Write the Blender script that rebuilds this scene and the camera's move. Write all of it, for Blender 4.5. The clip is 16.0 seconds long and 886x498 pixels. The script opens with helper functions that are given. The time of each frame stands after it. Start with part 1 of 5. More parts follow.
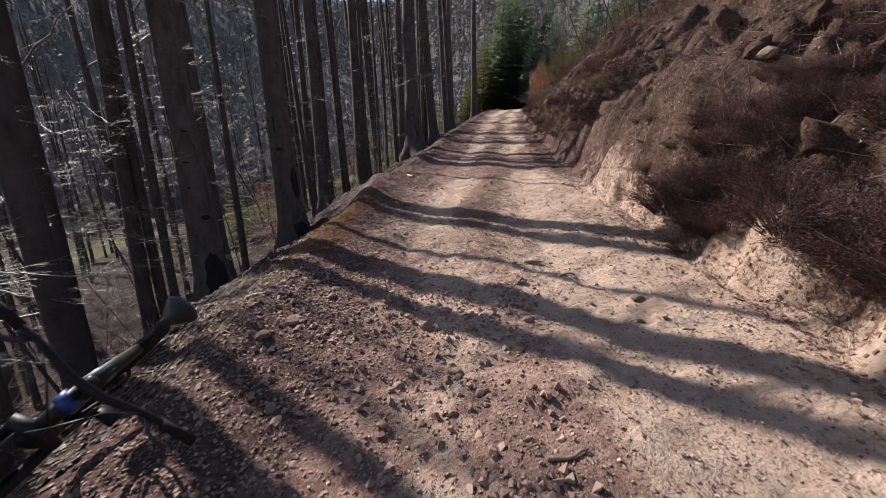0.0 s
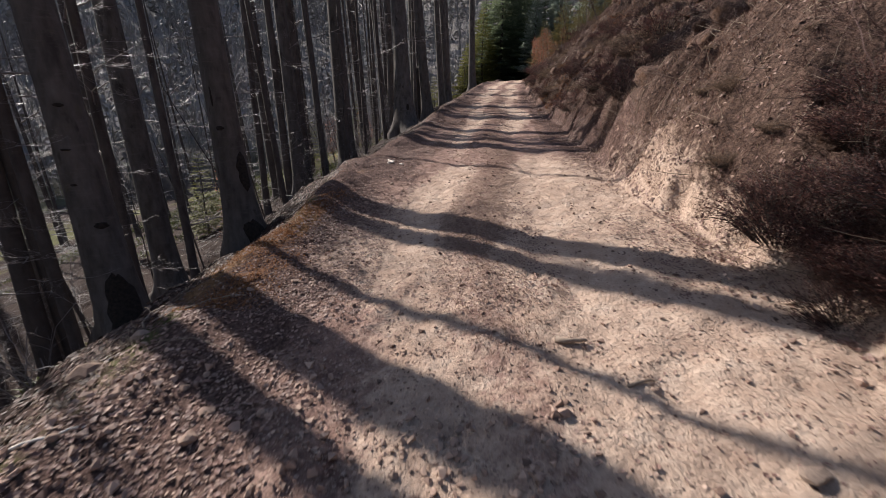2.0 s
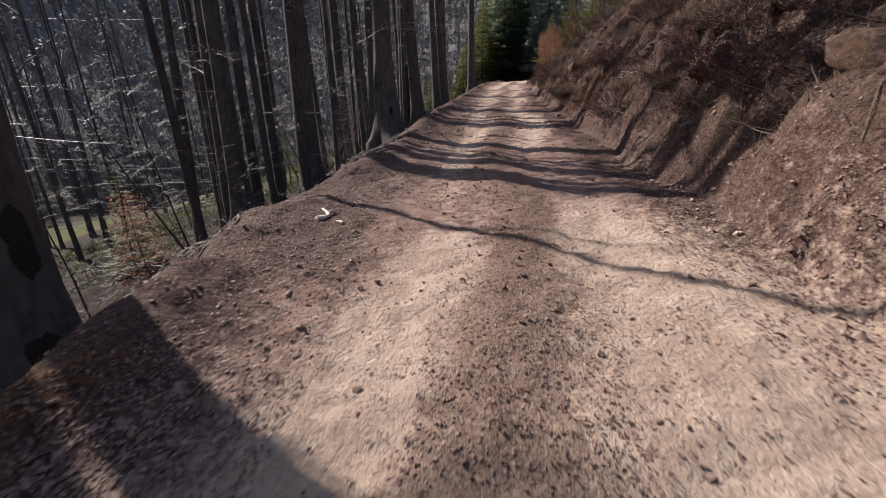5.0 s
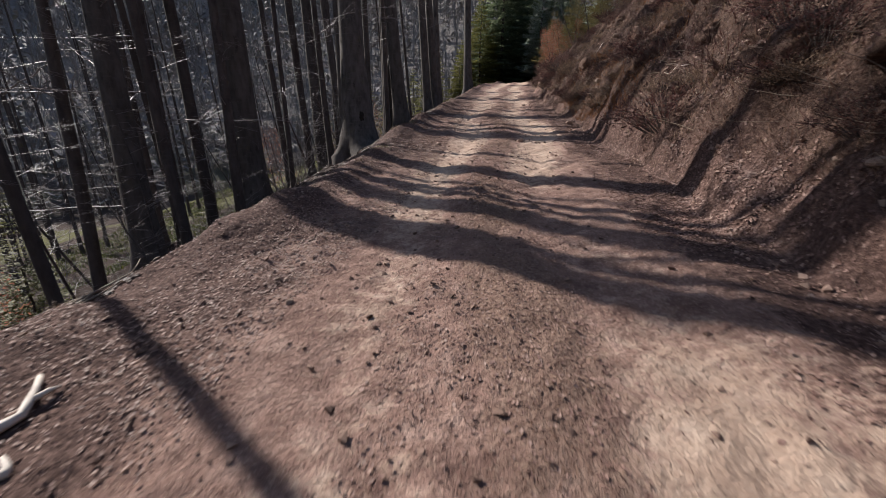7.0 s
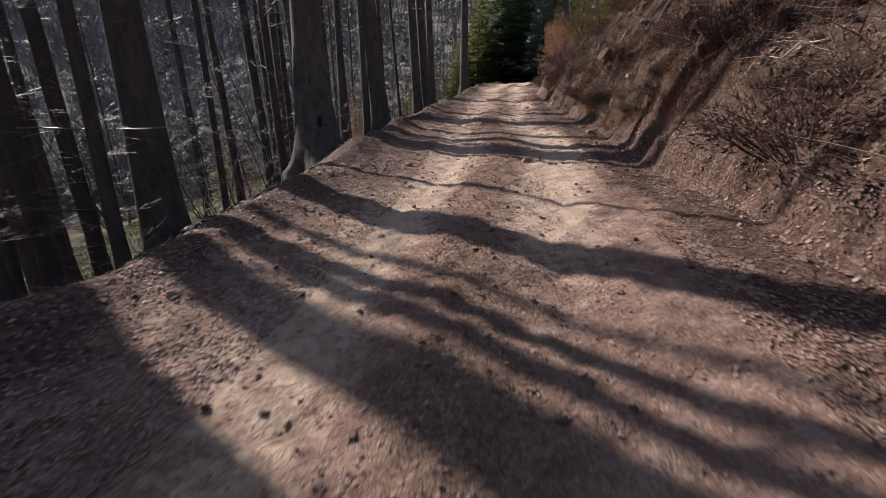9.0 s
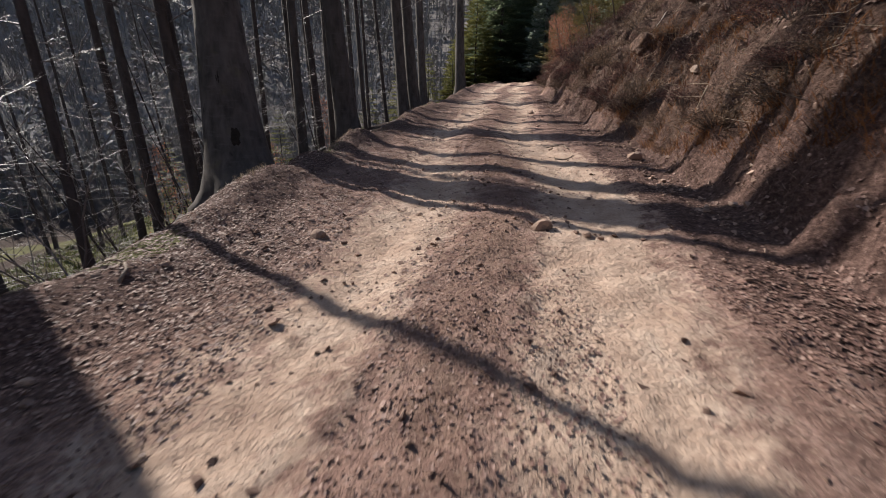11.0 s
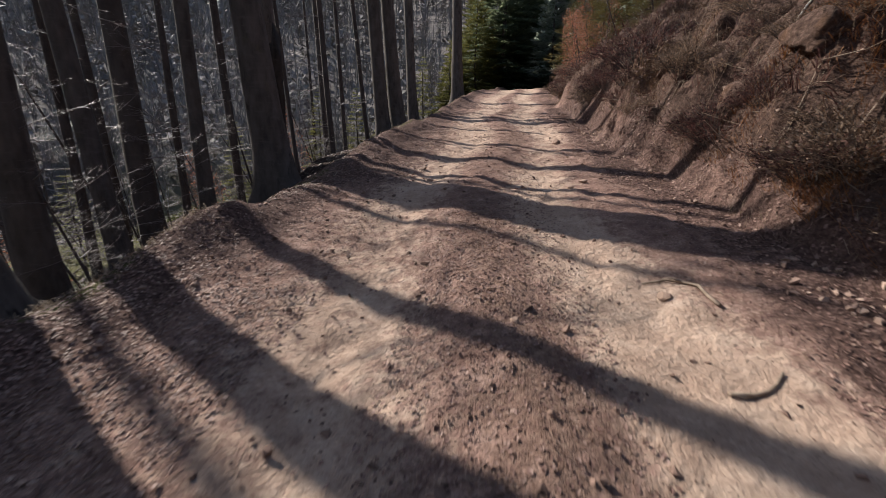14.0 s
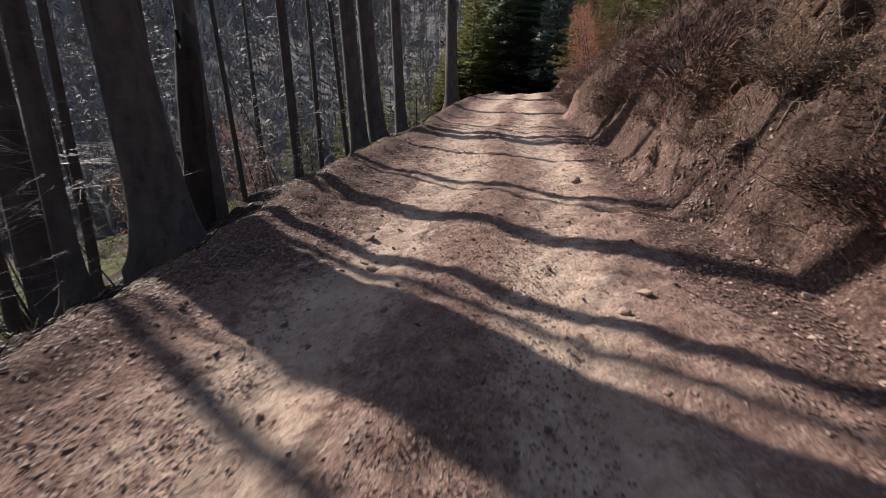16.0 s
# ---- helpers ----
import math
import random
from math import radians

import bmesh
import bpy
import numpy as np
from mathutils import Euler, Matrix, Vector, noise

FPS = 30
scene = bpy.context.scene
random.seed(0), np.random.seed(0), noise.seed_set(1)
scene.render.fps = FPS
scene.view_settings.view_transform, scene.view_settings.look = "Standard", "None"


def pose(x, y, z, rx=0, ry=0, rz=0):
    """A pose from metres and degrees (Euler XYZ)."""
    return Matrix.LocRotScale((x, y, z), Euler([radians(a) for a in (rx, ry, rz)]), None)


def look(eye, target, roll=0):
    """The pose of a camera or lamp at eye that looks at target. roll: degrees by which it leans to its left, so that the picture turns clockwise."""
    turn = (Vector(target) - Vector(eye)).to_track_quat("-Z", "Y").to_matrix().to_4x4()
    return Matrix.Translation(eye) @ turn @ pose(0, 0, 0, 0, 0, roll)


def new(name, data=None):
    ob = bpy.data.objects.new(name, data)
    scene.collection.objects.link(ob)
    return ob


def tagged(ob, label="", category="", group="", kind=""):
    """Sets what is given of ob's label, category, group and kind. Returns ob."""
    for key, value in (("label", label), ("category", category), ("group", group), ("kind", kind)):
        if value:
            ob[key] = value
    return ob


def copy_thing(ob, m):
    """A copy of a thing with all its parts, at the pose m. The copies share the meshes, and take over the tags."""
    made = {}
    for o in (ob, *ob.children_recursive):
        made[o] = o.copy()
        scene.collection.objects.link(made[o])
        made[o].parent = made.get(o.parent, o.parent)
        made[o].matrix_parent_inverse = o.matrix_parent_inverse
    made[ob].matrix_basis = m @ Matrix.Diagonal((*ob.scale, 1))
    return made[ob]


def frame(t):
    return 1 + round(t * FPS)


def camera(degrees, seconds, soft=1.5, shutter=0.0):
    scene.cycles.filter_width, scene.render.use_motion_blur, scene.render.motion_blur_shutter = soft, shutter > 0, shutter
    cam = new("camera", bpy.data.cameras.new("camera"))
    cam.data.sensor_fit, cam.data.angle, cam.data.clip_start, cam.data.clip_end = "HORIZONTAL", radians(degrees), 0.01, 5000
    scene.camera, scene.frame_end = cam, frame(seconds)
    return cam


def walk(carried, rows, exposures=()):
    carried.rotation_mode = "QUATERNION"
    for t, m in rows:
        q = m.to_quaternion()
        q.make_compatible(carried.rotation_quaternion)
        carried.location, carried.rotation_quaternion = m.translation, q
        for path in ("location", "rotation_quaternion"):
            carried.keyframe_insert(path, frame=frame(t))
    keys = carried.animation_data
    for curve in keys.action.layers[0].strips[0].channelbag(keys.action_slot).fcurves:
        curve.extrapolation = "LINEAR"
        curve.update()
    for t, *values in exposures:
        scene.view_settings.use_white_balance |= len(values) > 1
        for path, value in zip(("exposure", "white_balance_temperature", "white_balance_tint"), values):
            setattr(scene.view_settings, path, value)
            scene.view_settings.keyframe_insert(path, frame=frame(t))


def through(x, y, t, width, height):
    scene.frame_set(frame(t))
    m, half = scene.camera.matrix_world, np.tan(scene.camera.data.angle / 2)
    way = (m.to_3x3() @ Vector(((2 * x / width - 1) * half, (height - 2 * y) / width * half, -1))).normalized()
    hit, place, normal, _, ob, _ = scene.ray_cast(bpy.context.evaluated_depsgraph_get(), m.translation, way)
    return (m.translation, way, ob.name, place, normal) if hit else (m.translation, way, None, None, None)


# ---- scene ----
cam = camera(93.6, 16.0, soft=0.7, shutter=0.35)
METRES, EYE, TILT, LEAN, TURN = 23.0, 1.55, -13.0, 0.0, 0.0
ROWS = [
    (0.0, 0.0, 0.0, 0.0, 0.0, -0.0, -0.0),
    (0.5, 0.0022, 0.0175, 0.0059, -0.12, -1.27, -0.03),
    (1.0, 0.0044, 0.0384, 0.0131, -0.21, -2.57, -0.01),
    (1.5, 0.0068, 0.0628, 0.0192, -0.33, -3.51, -0.08),
    (2.0, 0.0074, 0.0898, 0.0268, -0.39, -3.45, -0.09),
    (2.5, 0.0072, 0.1186, 0.035, -0.41, -3.38, -0.08),
    (3.0, 0.0073, 0.1475, 0.0431, -0.51, -3.37, -0.15),
    (3.5, 0.009, 0.1764, 0.0516, -0.57, -3.35, -0.22),
    (6.0, 0.0315, 0.3276, 0.0969, -0.52, -3.05, -0.17),
    (6.5, 0.0385, 0.3612, 0.1075, -0.56, -2.98, -0.27),
    (7.0, 0.0427, 0.3954, 0.118, -0.59, -2.91, -0.3),
    (7.5, 0.046, 0.4299, 0.1277, -0.59, -2.8, -0.32),
    (8.0, 0.0508, 0.4632, 0.137, -0.66, -2.76, -0.42),
    (8.5, 0.0561, 0.491, 0.1454, -0.67, -2.73, -0.5),
    (11.0, 0.0835, 0.6514, 0.1996, -0.69, -2.73, -0.49),
    (11.5, 0.0869, 0.683, 0.2087, -0.75, -2.62, -0.59),
    (12.0, 0.0899, 0.7185, 0.2226, -0.82, -2.52, -0.8),
    (12.5, 0.0908, 0.7466, 0.2341, -0.79, -2.48, -0.84),
    (13.0, 0.0942, 0.7771, 0.2468, -0.72, -2.42, -0.81),
    (13.5, 0.0967, 0.8031, 0.2585, -0.75, -2.4, -0.88),
    (14.0, 0.1014, 0.8338, 0.2714, -0.8, -2.35, -0.92),
    (14.5, 0.1055, 0.8593, 0.2816, -0.8, -2.26, -0.97),
    (15.0, 0.1091, 0.8868, 0.2935, -0.82, -2.25, -1.0),
    (15.5, 0.1133, 0.9106, 0.3041, -0.83, -2.13, -0.97),
    (16.0, 0.1192, 0.9386, 0.3152, -0.87, -2.17, -1.05),
]
walk(cam, [(t, pose(0, 0, EYE, TILT, LEAN, TURN) @ pose(METRES * x, METRES * y, METRES * z, 90 + pitch, roll, yaw)) for t, x, y, z, yaw, pitch, roll in ROWS],
     exposures=[(0.0, 0.70, 6600, 10), (3.5, 0.70, 6550, 10), (7.0, 0.56, 6500, 10), (8.5, 0.60, 6600, 9), (13.5, 0.63, 6700, 9), (16.0, 0.76, 6650, 9)])

# ---- light ----
SUN_AZ, SUN_EL = 142.0, 37.0          # degrees from +x towards +y; height over the horizon
world = bpy.data.worlds.new("sky")
scene.world = world
world.use_nodes = True
wn = world.node_tree
sky = wn.nodes.new("ShaderNodeTexSky")
sky.sky_type, sky.sun_disc = "NISHITA", False
sky.sun_elevation, sky.sun_rotation = radians(SUN_EL), radians(90 - SUN_AZ)
wn.links.new(sky.outputs[0], wn.nodes["Background"].inputs[0])
wn.nodes["Background"].inputs[1].default_value = 0.088
sun = new("sun", bpy.data.lights.new("sun", "SUN"))
sun.data.energy, sun.data.angle, sun.data.color = 5.1, radians(0.55), (1.0, 0.94, 0.885)
sd = Vector((math.cos(radians(SUN_AZ)) * math.cos(radians(SUN_EL)), math.sin(radians(SUN_AZ)) * math.cos(radians(SUN_EL)), math.sin(radians(SUN_EL))))
sun.matrix_world = look(sd * 80, (0, 0, 0))


# ---- materials ----
class Nodes:
    """Small wrapper to write a node material line by line."""

    def __init__(self, name):
        self.mat = bpy.data.materials.new(name)
        self.mat.use_nodes = True
        self.t = self.mat.node_tree
        self.bsdf = self.t.nodes["Principled BSDF"]
        self.coord = self.t.nodes.new("ShaderNodeTexCoord").outputs["Object"]

    def link(self, a, b):
        self.t.links.new(a, b)

    def noise(self, scale, detail=6.0, rough=0.6, vec=None, stretch=None):
        n = self.t.nodes.new("ShaderNodeTexNoise")
        n.inputs["Scale"].default_value, n.inputs["Detail"].default_value, n.inputs["Roughness"].default_value = scale, detail, rough
        src = vec or self.coord
        if stretch:
            m = self.t.nodes.new("ShaderNodeMapping")
            m.inputs["Scale"].default_value = stretch
            self.link(src, m.inputs[0])
            src = m.outputs[0]
        self.link(src, n.inputs["Vector"])
        return n.outputs["Fac"]

    def voronoi(self, scale, feature="F1"):
        n = self.t.nodes.new("ShaderNodeTexVoronoi")
        n.feature = feature
        n.inputs["Scale"].default_value = scale
        self.link(self.coord, n.inputs["Vector"])
        return n.outputs["Distance"], n.outputs["Color"]

    def ramp(self, fac, stops):
        n = self.t.nodes.new("ShaderNodeValToRGB")
        e = n.color_ramp.elements
        e[0].position, e[1].position = stops[0][0], stops[-1][0]
        for p, c in stops[1:-1]:
            e.new(p)
        for el, (p, c) in zip(e, stops):
            el.position = p
            el.color = (*c, 1) if isinstance(c, tuple) else (c, c, c, 1)
        self.link(fac, n.inputs[0])
        return n.outputs[0]

    def mix(self, fac, a, b, mode="MIX"):
        n = self.t.nodes.new("ShaderNodeMix")
        n.data_type, n.blend_type = "RGBA", mode
        for v, s in ((fac, n.inputs[0]), (a, n.inputs[6]), (b, n.inputs[7])):
            if isinstance(v, (int, float)):
                s.default_value = v
            elif isinstance(v, tuple):
                s.default_value = (*v, 1)
            else:
                self.link(v, s)
        return n.outputs[2]

    def math(self, op, a, b=0.0):
        n = self.t.nodes.new("ShaderNodeMath")
        n.operation = op
        for v, s in ((a, n.inputs[0]), (b, n.inputs[1])):
            if isinstance(v, (int, float)):
                s.default_value = v
            else:
                self.link(v, s)
        return n.outputs[0]

    def attr(self, name):
        n = self.t.nodes.new("ShaderNodeAttribute")
        n.attribute_name = name
        return n.outputs["Fac"]

    def island(self):
        return self.t.nodes.new("ShaderNodeNewGeometry").outputs["Random Per Island"]

    def random(self):
        return self.t.nodes.new("ShaderNodeObjectInfo").outputs["Random"]

    def bump(self, height, strength, distance=0.02, normal=None):
        n = self.t.nodes.new("ShaderNodeBump")
        n.inputs["Strength"].default_value, n.inputs["Distance"].default_value = strength, distance
        self.link(height, n.inputs["Height"])
        if normal:
            self.link(normal, n.inputs["Normal"])
        self.link(n.outputs[0], self.bsdf.inputs["Normal"])
        return n.outputs[0]

    def done(self, colour, rough=0.9, metal=0.0, spec=0.3):
        for v, k in ((colour, "Base Color"), (rough, "Roughness"), (metal, "Metallic"), (spec, "Specular IOR Level")):
            if isinstance(v, (int, float)):
                self.bsdf.inputs[k].default_value = v
            elif isinstance(v, tuple):
                self.bsdf.inputs[k].default_value = (*v, 1)
            else:
                self.link(v, self.bsdf.inputs[k])
        return self.mat


def ground_material():
    n = Nodes("forest_ground")
    big, mid, fine = n.noise(0.9, 5), n.noise(5.5, 7), n.noise(42, 6, 0.7)
    sand = n.ramp(mid, [(0.28, (0.37, 0.26, 0.20)), (0.5, (0.50, 0.37, 0.287)), (0.72, (0.59, 0.46, 0.37))])
    sand = n.mix(n.ramp(fine, [(0.4, 0.0), (0.72, 0.4)]), sand, (0.30, 0.21, 0.165))
    sand = n.mix(n.ramp(n.noise(2.1, 5, 0.65), [(0.44, 0.0), (0.62, 0.55)]), sand, (0.32, 0.22, 0.167))
    sand = n.mix(n.ramp(n.noise(23, 4, 0.6), [(0.52, 0.0), (0.64, 0.28)]), sand, (0.32, 0.22, 0.17))
    red = n.ramp(mid, [(0.3, (0.15, 0.088, 0.073)), (0.52, (0.29, 0.183, 0.15)), (0.72, (0.44, 0.305, 0.252))])
    red = n.mix(n.ramp(fine, [(0.4, 0.0), (0.66, 0.7)]), red, (0.12, 0.075, 0.058))
    litter = n.ramp(n.noise(28, 5, 0.75), [(0.3, (0.034, 0.021, 0.018)), (0.5, (0.10, 0.061, 0.051)), (0.62, (0.18, 0.115, 0.096)), (0.78, (0.30, 0.208, 0.175))])
    moss = n.ramp(fine, [(0.3, (0.04, 0.042, 0.014)), (0.7, (0.13, 0.12, 0.05))])
    bank = n.ramp(n.noise(11, 7, 0.7), [(0.3, (0.04, 0.026, 0.022)), (0.5, (0.11, 0.07, 0.055)), (0.66, (0.18, 0.118, 0.092)), (0.8, (0.31, 0.22, 0.172))])
    bank = n.mix(n.ramp(n.noise(2.6, 6, 0.65), [(0.42, 0.0), (0.58, 0.75)]), bank, n.ramp(n.noise(24, 5, 0.7), [(0.3, (0.10, 0.064, 0.048)), (0.7, (0.24, 0.168, 0.128))]))
    bank = n.mix(n.ramp(big, [(0.48, 0.0), (0.62, 0.55)]), bank, (0.13, 0.076, 0.055))
    bank = n.mix(n.ramp(n.noise(1.4, 5, 0.6), [(0.56, 0.0), (0.66, 0.8)]), bank, (0.055, 0.034, 0.028))
    edge = n.noise(9, 6, 0.75)
    duff = n.ramp(n.noise(21, 6, 0.72), [(0.3, (0.022, 0.014, 0.012)), (0.46, (0.07, 0.044, 0.035)), (0.6, (0.13, 0.082, 0.064)), (0.76, (0.25, 0.172, 0.134))])

    def soft(name, k=1.0):
        a = n.math("ADD", n.attr(name), n.math("MULTIPLY", n.math("SUBTRACT", edge, 0.5), 1.5 * k))
        return n.ramp(a, [(0.36, 0.0), (0.64, 1.0)])

    # litter below the brink is darkened in colour for the shade of the trees
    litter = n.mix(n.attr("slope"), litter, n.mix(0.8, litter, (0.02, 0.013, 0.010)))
    speck = n.ramp(n.noise(48, 4, 0.6), [(0.58, 0.0), (0.66, 0.4)])
    sand = n.mix(speck, sand, (0.15, 0.098, 0.076))
    sand = n.mix(n.ramp(n.noise(40, 3, 0.6), [(0.56, 0.0), (0.68, 0.3)]), sand, (0.62, 0.49, 0.395))
    pale = n.ramp(n.noise(58, 4, 0.6), [(0.58, 0.0), (0.66, 0.55)])
    red = n.mix(pale, red, (0.46, 0.34, 0.27))
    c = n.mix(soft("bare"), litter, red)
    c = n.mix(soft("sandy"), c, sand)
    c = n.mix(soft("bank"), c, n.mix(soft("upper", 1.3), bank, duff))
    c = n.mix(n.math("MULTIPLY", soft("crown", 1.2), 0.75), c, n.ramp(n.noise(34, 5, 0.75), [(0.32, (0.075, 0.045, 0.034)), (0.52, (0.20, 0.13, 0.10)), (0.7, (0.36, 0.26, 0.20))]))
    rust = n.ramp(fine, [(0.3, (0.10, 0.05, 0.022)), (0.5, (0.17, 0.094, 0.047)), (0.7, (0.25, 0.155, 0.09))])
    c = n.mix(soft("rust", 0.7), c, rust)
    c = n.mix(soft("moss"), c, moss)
    # the far hillside goes pale grey, haze put into its colour
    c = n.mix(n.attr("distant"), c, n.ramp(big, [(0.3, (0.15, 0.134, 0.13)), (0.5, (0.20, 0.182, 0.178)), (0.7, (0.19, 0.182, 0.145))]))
    d, col = n.voronoi(55)
    lump = n.noise(19, 4, 0.55)
    h = n.math("ADD", n.math("ADD", n.math("MULTIPLY", mid, 1.1), n.math("MULTIPLY", lump, 2.0)), n.math("ADD", n.math("ADD", fine, n.math("MULTIPLY", n.noise(130, 3, 0.6), 0.6)), n.math("MULTIPLY", d, -0.15)))
    n.bump(h, 0.8, 0.026)
    return n.done(c, 0.95, spec=0.12)


def earth_material():
    n = Nodes("crumbled_earth")
    f = n.noise(9, 7, 0.72)
    c = n.ramp(f, [(0.3, (0.045, 0.028, 0.023)), (0.5, (0.12, 0.076, 0.06)), (0.66, (0.24, 0.16, 0.125)), (0.8, (0.40, 0.29, 0.225))])
    c = n.mix(n.ramp(n.noise(2.0, 4), [(0.5, 0.0), (0.65, 0.6)]), c, (0.15, 0.08, 0.045))
    n.bump(n.math("ADD", f, n.noise(40, 5, 0.7)), 1.0, 0.03)
    return n.done(c, 0.95, spec=0.12)


def bark_material(name, dark, light, scar):
    n = Nodes(name)
    streak = n.noise(2.4, 6, 0.6, stretch=(2.6, 2.6, 0.9))
    ring = n.noise(4.0, 5, 0.6, stretch=(1, 1, 4.5))
    fine = n.noise(60, 5, 0.7)
    c = n.ramp(streak, [(0.3, dark), (0.52, tuple((a + b) / 2 for a, b in zip(dark, light))), (0.75, light)])
    c = n.mix(n.ramp(ring, [(0.55, 0.0), (0.72, 0.5)]), c, light)
    c = n.mix(n.ramp(n.noise(1.7, 4, 0.7, stretch=(1.6, 1.6, 0.7)), [(0.60, 0.0), (0.68, scar)]), c, (0.018, 0.014, 0.012))
    c = n.mix(n.ramp(n.noise(2.6, 4, 0.6), [(0.6, 0.0), (0.75, 0.35)]), c, (0.13, 0.12, 0.055))
    c = n.mix(n.math("MULTIPLY", n.random(), 0.35), c, (0.05, 0.042, 0.036))
    n.bump(n.math("ADD", streak, n.math("MULTIPLY", fine, 0.6)), 0.35, 0.015)
    return n.done(c, 0.85, spec=0.2)


def plain_material(name, lo, hi, scale, rough=0.85, metal=0.0, spec=0.3, bump=0.3, islands=False, random=False, stretch=None):
    n = Nodes(name)
    f = n.noise(scale, 6, 0.65, stretch=stretch)
    c = n.ramp(f, [(0.3, lo), (0.7, hi)])
    if islands:
        c = n.mix(0.75, c, n.ramp(n.island(), [(0.0, lo), (1.0, hi)]))
    if random:
        c = n.mix(0.6, c, n.ramp(n.random(), [(0.0, lo), (1.0, hi)]))
    if bump:
        n.bump(f, bump, 0.01)
    return n.done(c, rough, metal, spec)


def leaf_material(name, colours, rough=0.65, through=0.0, spec=0.3):
    n = Nodes(name)
    c = n.ramp(n.island(), [(i / (len(colours) - 1), k) for i, k in enumerate(colours)])
    c = n.mix(n.ramp(n.noise(2.2, 3), [(0.35, 0.0), (0.7, 0.4)]), c, tuple(v * 0.55 for v in colours[0]))
    n.done(c, rough, spec=spec)
    if through:
        tr = n.t.nodes.new("ShaderNodeBsdfTranslucent")
        n.link(c, tr.inputs[0])
        mx = n.t.nodes.new("ShaderNodeMixShader")
        mx.inputs[0].default_value = through
        n.link(n.bsdf.outputs[0], mx.inputs[1])
        n.link(tr.outputs[0], mx.inputs[2])
        n.link(mx.outputs[0], n.t.nodes["Material Output"].inputs["Surface"])
    return n.mat


M_GROUND = ground_material()
M_BEECH = bark_material("beech_bark", (0.046, 0.039, 0.035), (0.145, 0.126, 0.115), 0.8)
M_SLIM = bark_material("young_bark", (0.042, 0.034, 0.031), (0.115, 0.096, 0.089), 0.5)
M_DEAD = bark_material("rotten_bark", (0.014, 0.011, 0.009), (0.06, 0.047, 0.038), 0.9)
M_TWIG = plain_material("twig_bark", (0.115, 0.097, 0.095), (0.21, 0.18, 0.176), 9, 0.5, spec=0.35, bump=0)
M_SCAR = plain_material("bark_scar", (0.010, 0.008, 0.007), (0.035, 0.026, 0.02), 25, 0.95)
M_STONE = plain_material("sandstone", (0.20, 0.132, 0.10), (0.42, 0.30, 0.232), 14, 0.9, random=True, bump=0.6)
M_PALE = plain_material("pale_stone", (0.19, 0.135, 0.105), (0.35, 0.265, 0.21), 9, 0.92, bump=0.8)
M_GRAVEL = plain_material("gravel", (0.20, 0.128, 0.10), (0.46, 0.335, 0.265), 30, 0.92, islands=True)
M_CRUMB = plain_material("damp_crumbs", (0.065, 0.039, 0.031), (0.27, 0.178, 0.138), 30, 0.92, islands=True)
M_EARTH = earth_material()
M_LEAF = leaf_material("dry_beech_leaf", [(0.10, 0.054, 0.043), (0.19, 0.108, 0.088), (0.26, 0.16, 0.13), (0.34, 0.235, 0.192)], 0.6)
# darker copy of the dry leaf: the shade of the wooded slope in its colour
M_SHADED_LEAF = leaf_material("old_beech_leaf", [(0.035, 0.02, 0.016), (0.065, 0.038, 0.031), (0.10, 0.063, 0.052), (0.19, 0.13, 0.108)], 0.6)
M_COPPER = leaf_material("copper_leaf", [(0.24, 0.095, 0.06), (0.40, 0.17, 0.105), (0.50, 0.255, 0.17)], 0.6, 0.4)
M_GRASS = leaf_material("dry_grass", [(0.17, 0.12, 0.082), (0.33, 0.25, 0.175), (0.50, 0.40, 0.295)], 0.7, 0.25)
M_BRACKEN = leaf_material("dead_bracken", [(0.08, 0.042, 0.031), (0.20, 0.112, 0.080), (0.38, 0.255, 0.185)], 0.7, 0.3)
M_FUZZ = leaf_material("dead_stems", [(0.06, 0.036, 0.028), (0.13, 0.082, 0.063), (0.23, 0.155, 0.12), (0.38, 0.275, 0.212)], 0.75, 0.2)
M_RUSTY = leaf_material("rusty_grass", [(0.14, 0.052, 0.017), (0.27, 0.112, 0.04), (0.37, 0.185, 0.08)], 0.7, 0.25)
M_HEATHER = leaf_material("heather", [(0.028, 0.014, 0.013), (0.07, 0.030, 0.028), (0.13, 0.058, 0.052), (0.23, 0.13, 0.105)], 0.7, 0.3)
M_HEATHER_GOLD = leaf_material("pale_heather", [(0.08, 0.052, 0.038), (0.20, 0.132, 0.092), (0.36, 0.255, 0.18)], 0.7, 0.3)
M_GREEN = leaf_material("grass_green", [(0.035, 0.045, 0.010), (0.07, 0.085, 0.02), (0.14, 0.135, 0.045)], 0.6, 0.3)
M_NEEDLE = leaf_material("spruce_needles", [(0.10, 0.13, 0.08), (0.17, 0.205, 0.125), (0.26, 0.29, 0.175)], 0.6, 0.8)
M_NEEDLE_LIGHT = leaf_material("young_needles", [(0.10, 0.105, 0.032), (0.18, 0.175, 0.058), (0.30, 0.28, 0.10)], 0.55, 0.6)
M_PINE = leaf_material("pine_needles", [(0.22, 0.26, 0.20), (0.33, 0.37, 0.30), (0.44, 0.48, 0.39)], 0.55, 0.7)
M_OLIVE = leaf_material("young_pine_needles", [(0.085, 0.075, 0.03), (0.15, 0.13, 0.052), (0.23, 0.19, 0.09)], 0.6, 0.35)
M_RED_TWIG = plain_material("reddish_twigs", (0.075, 0.038, 0.034), (0.17, 0.10, 0.085), 9, 0.6, bump=0)
M_STICK = plain_material("stick_wood", (0.14, 0.10, 0.075), (0.33, 0.26, 0.20), 20, 0.8, stretch=(1, 1, 1))
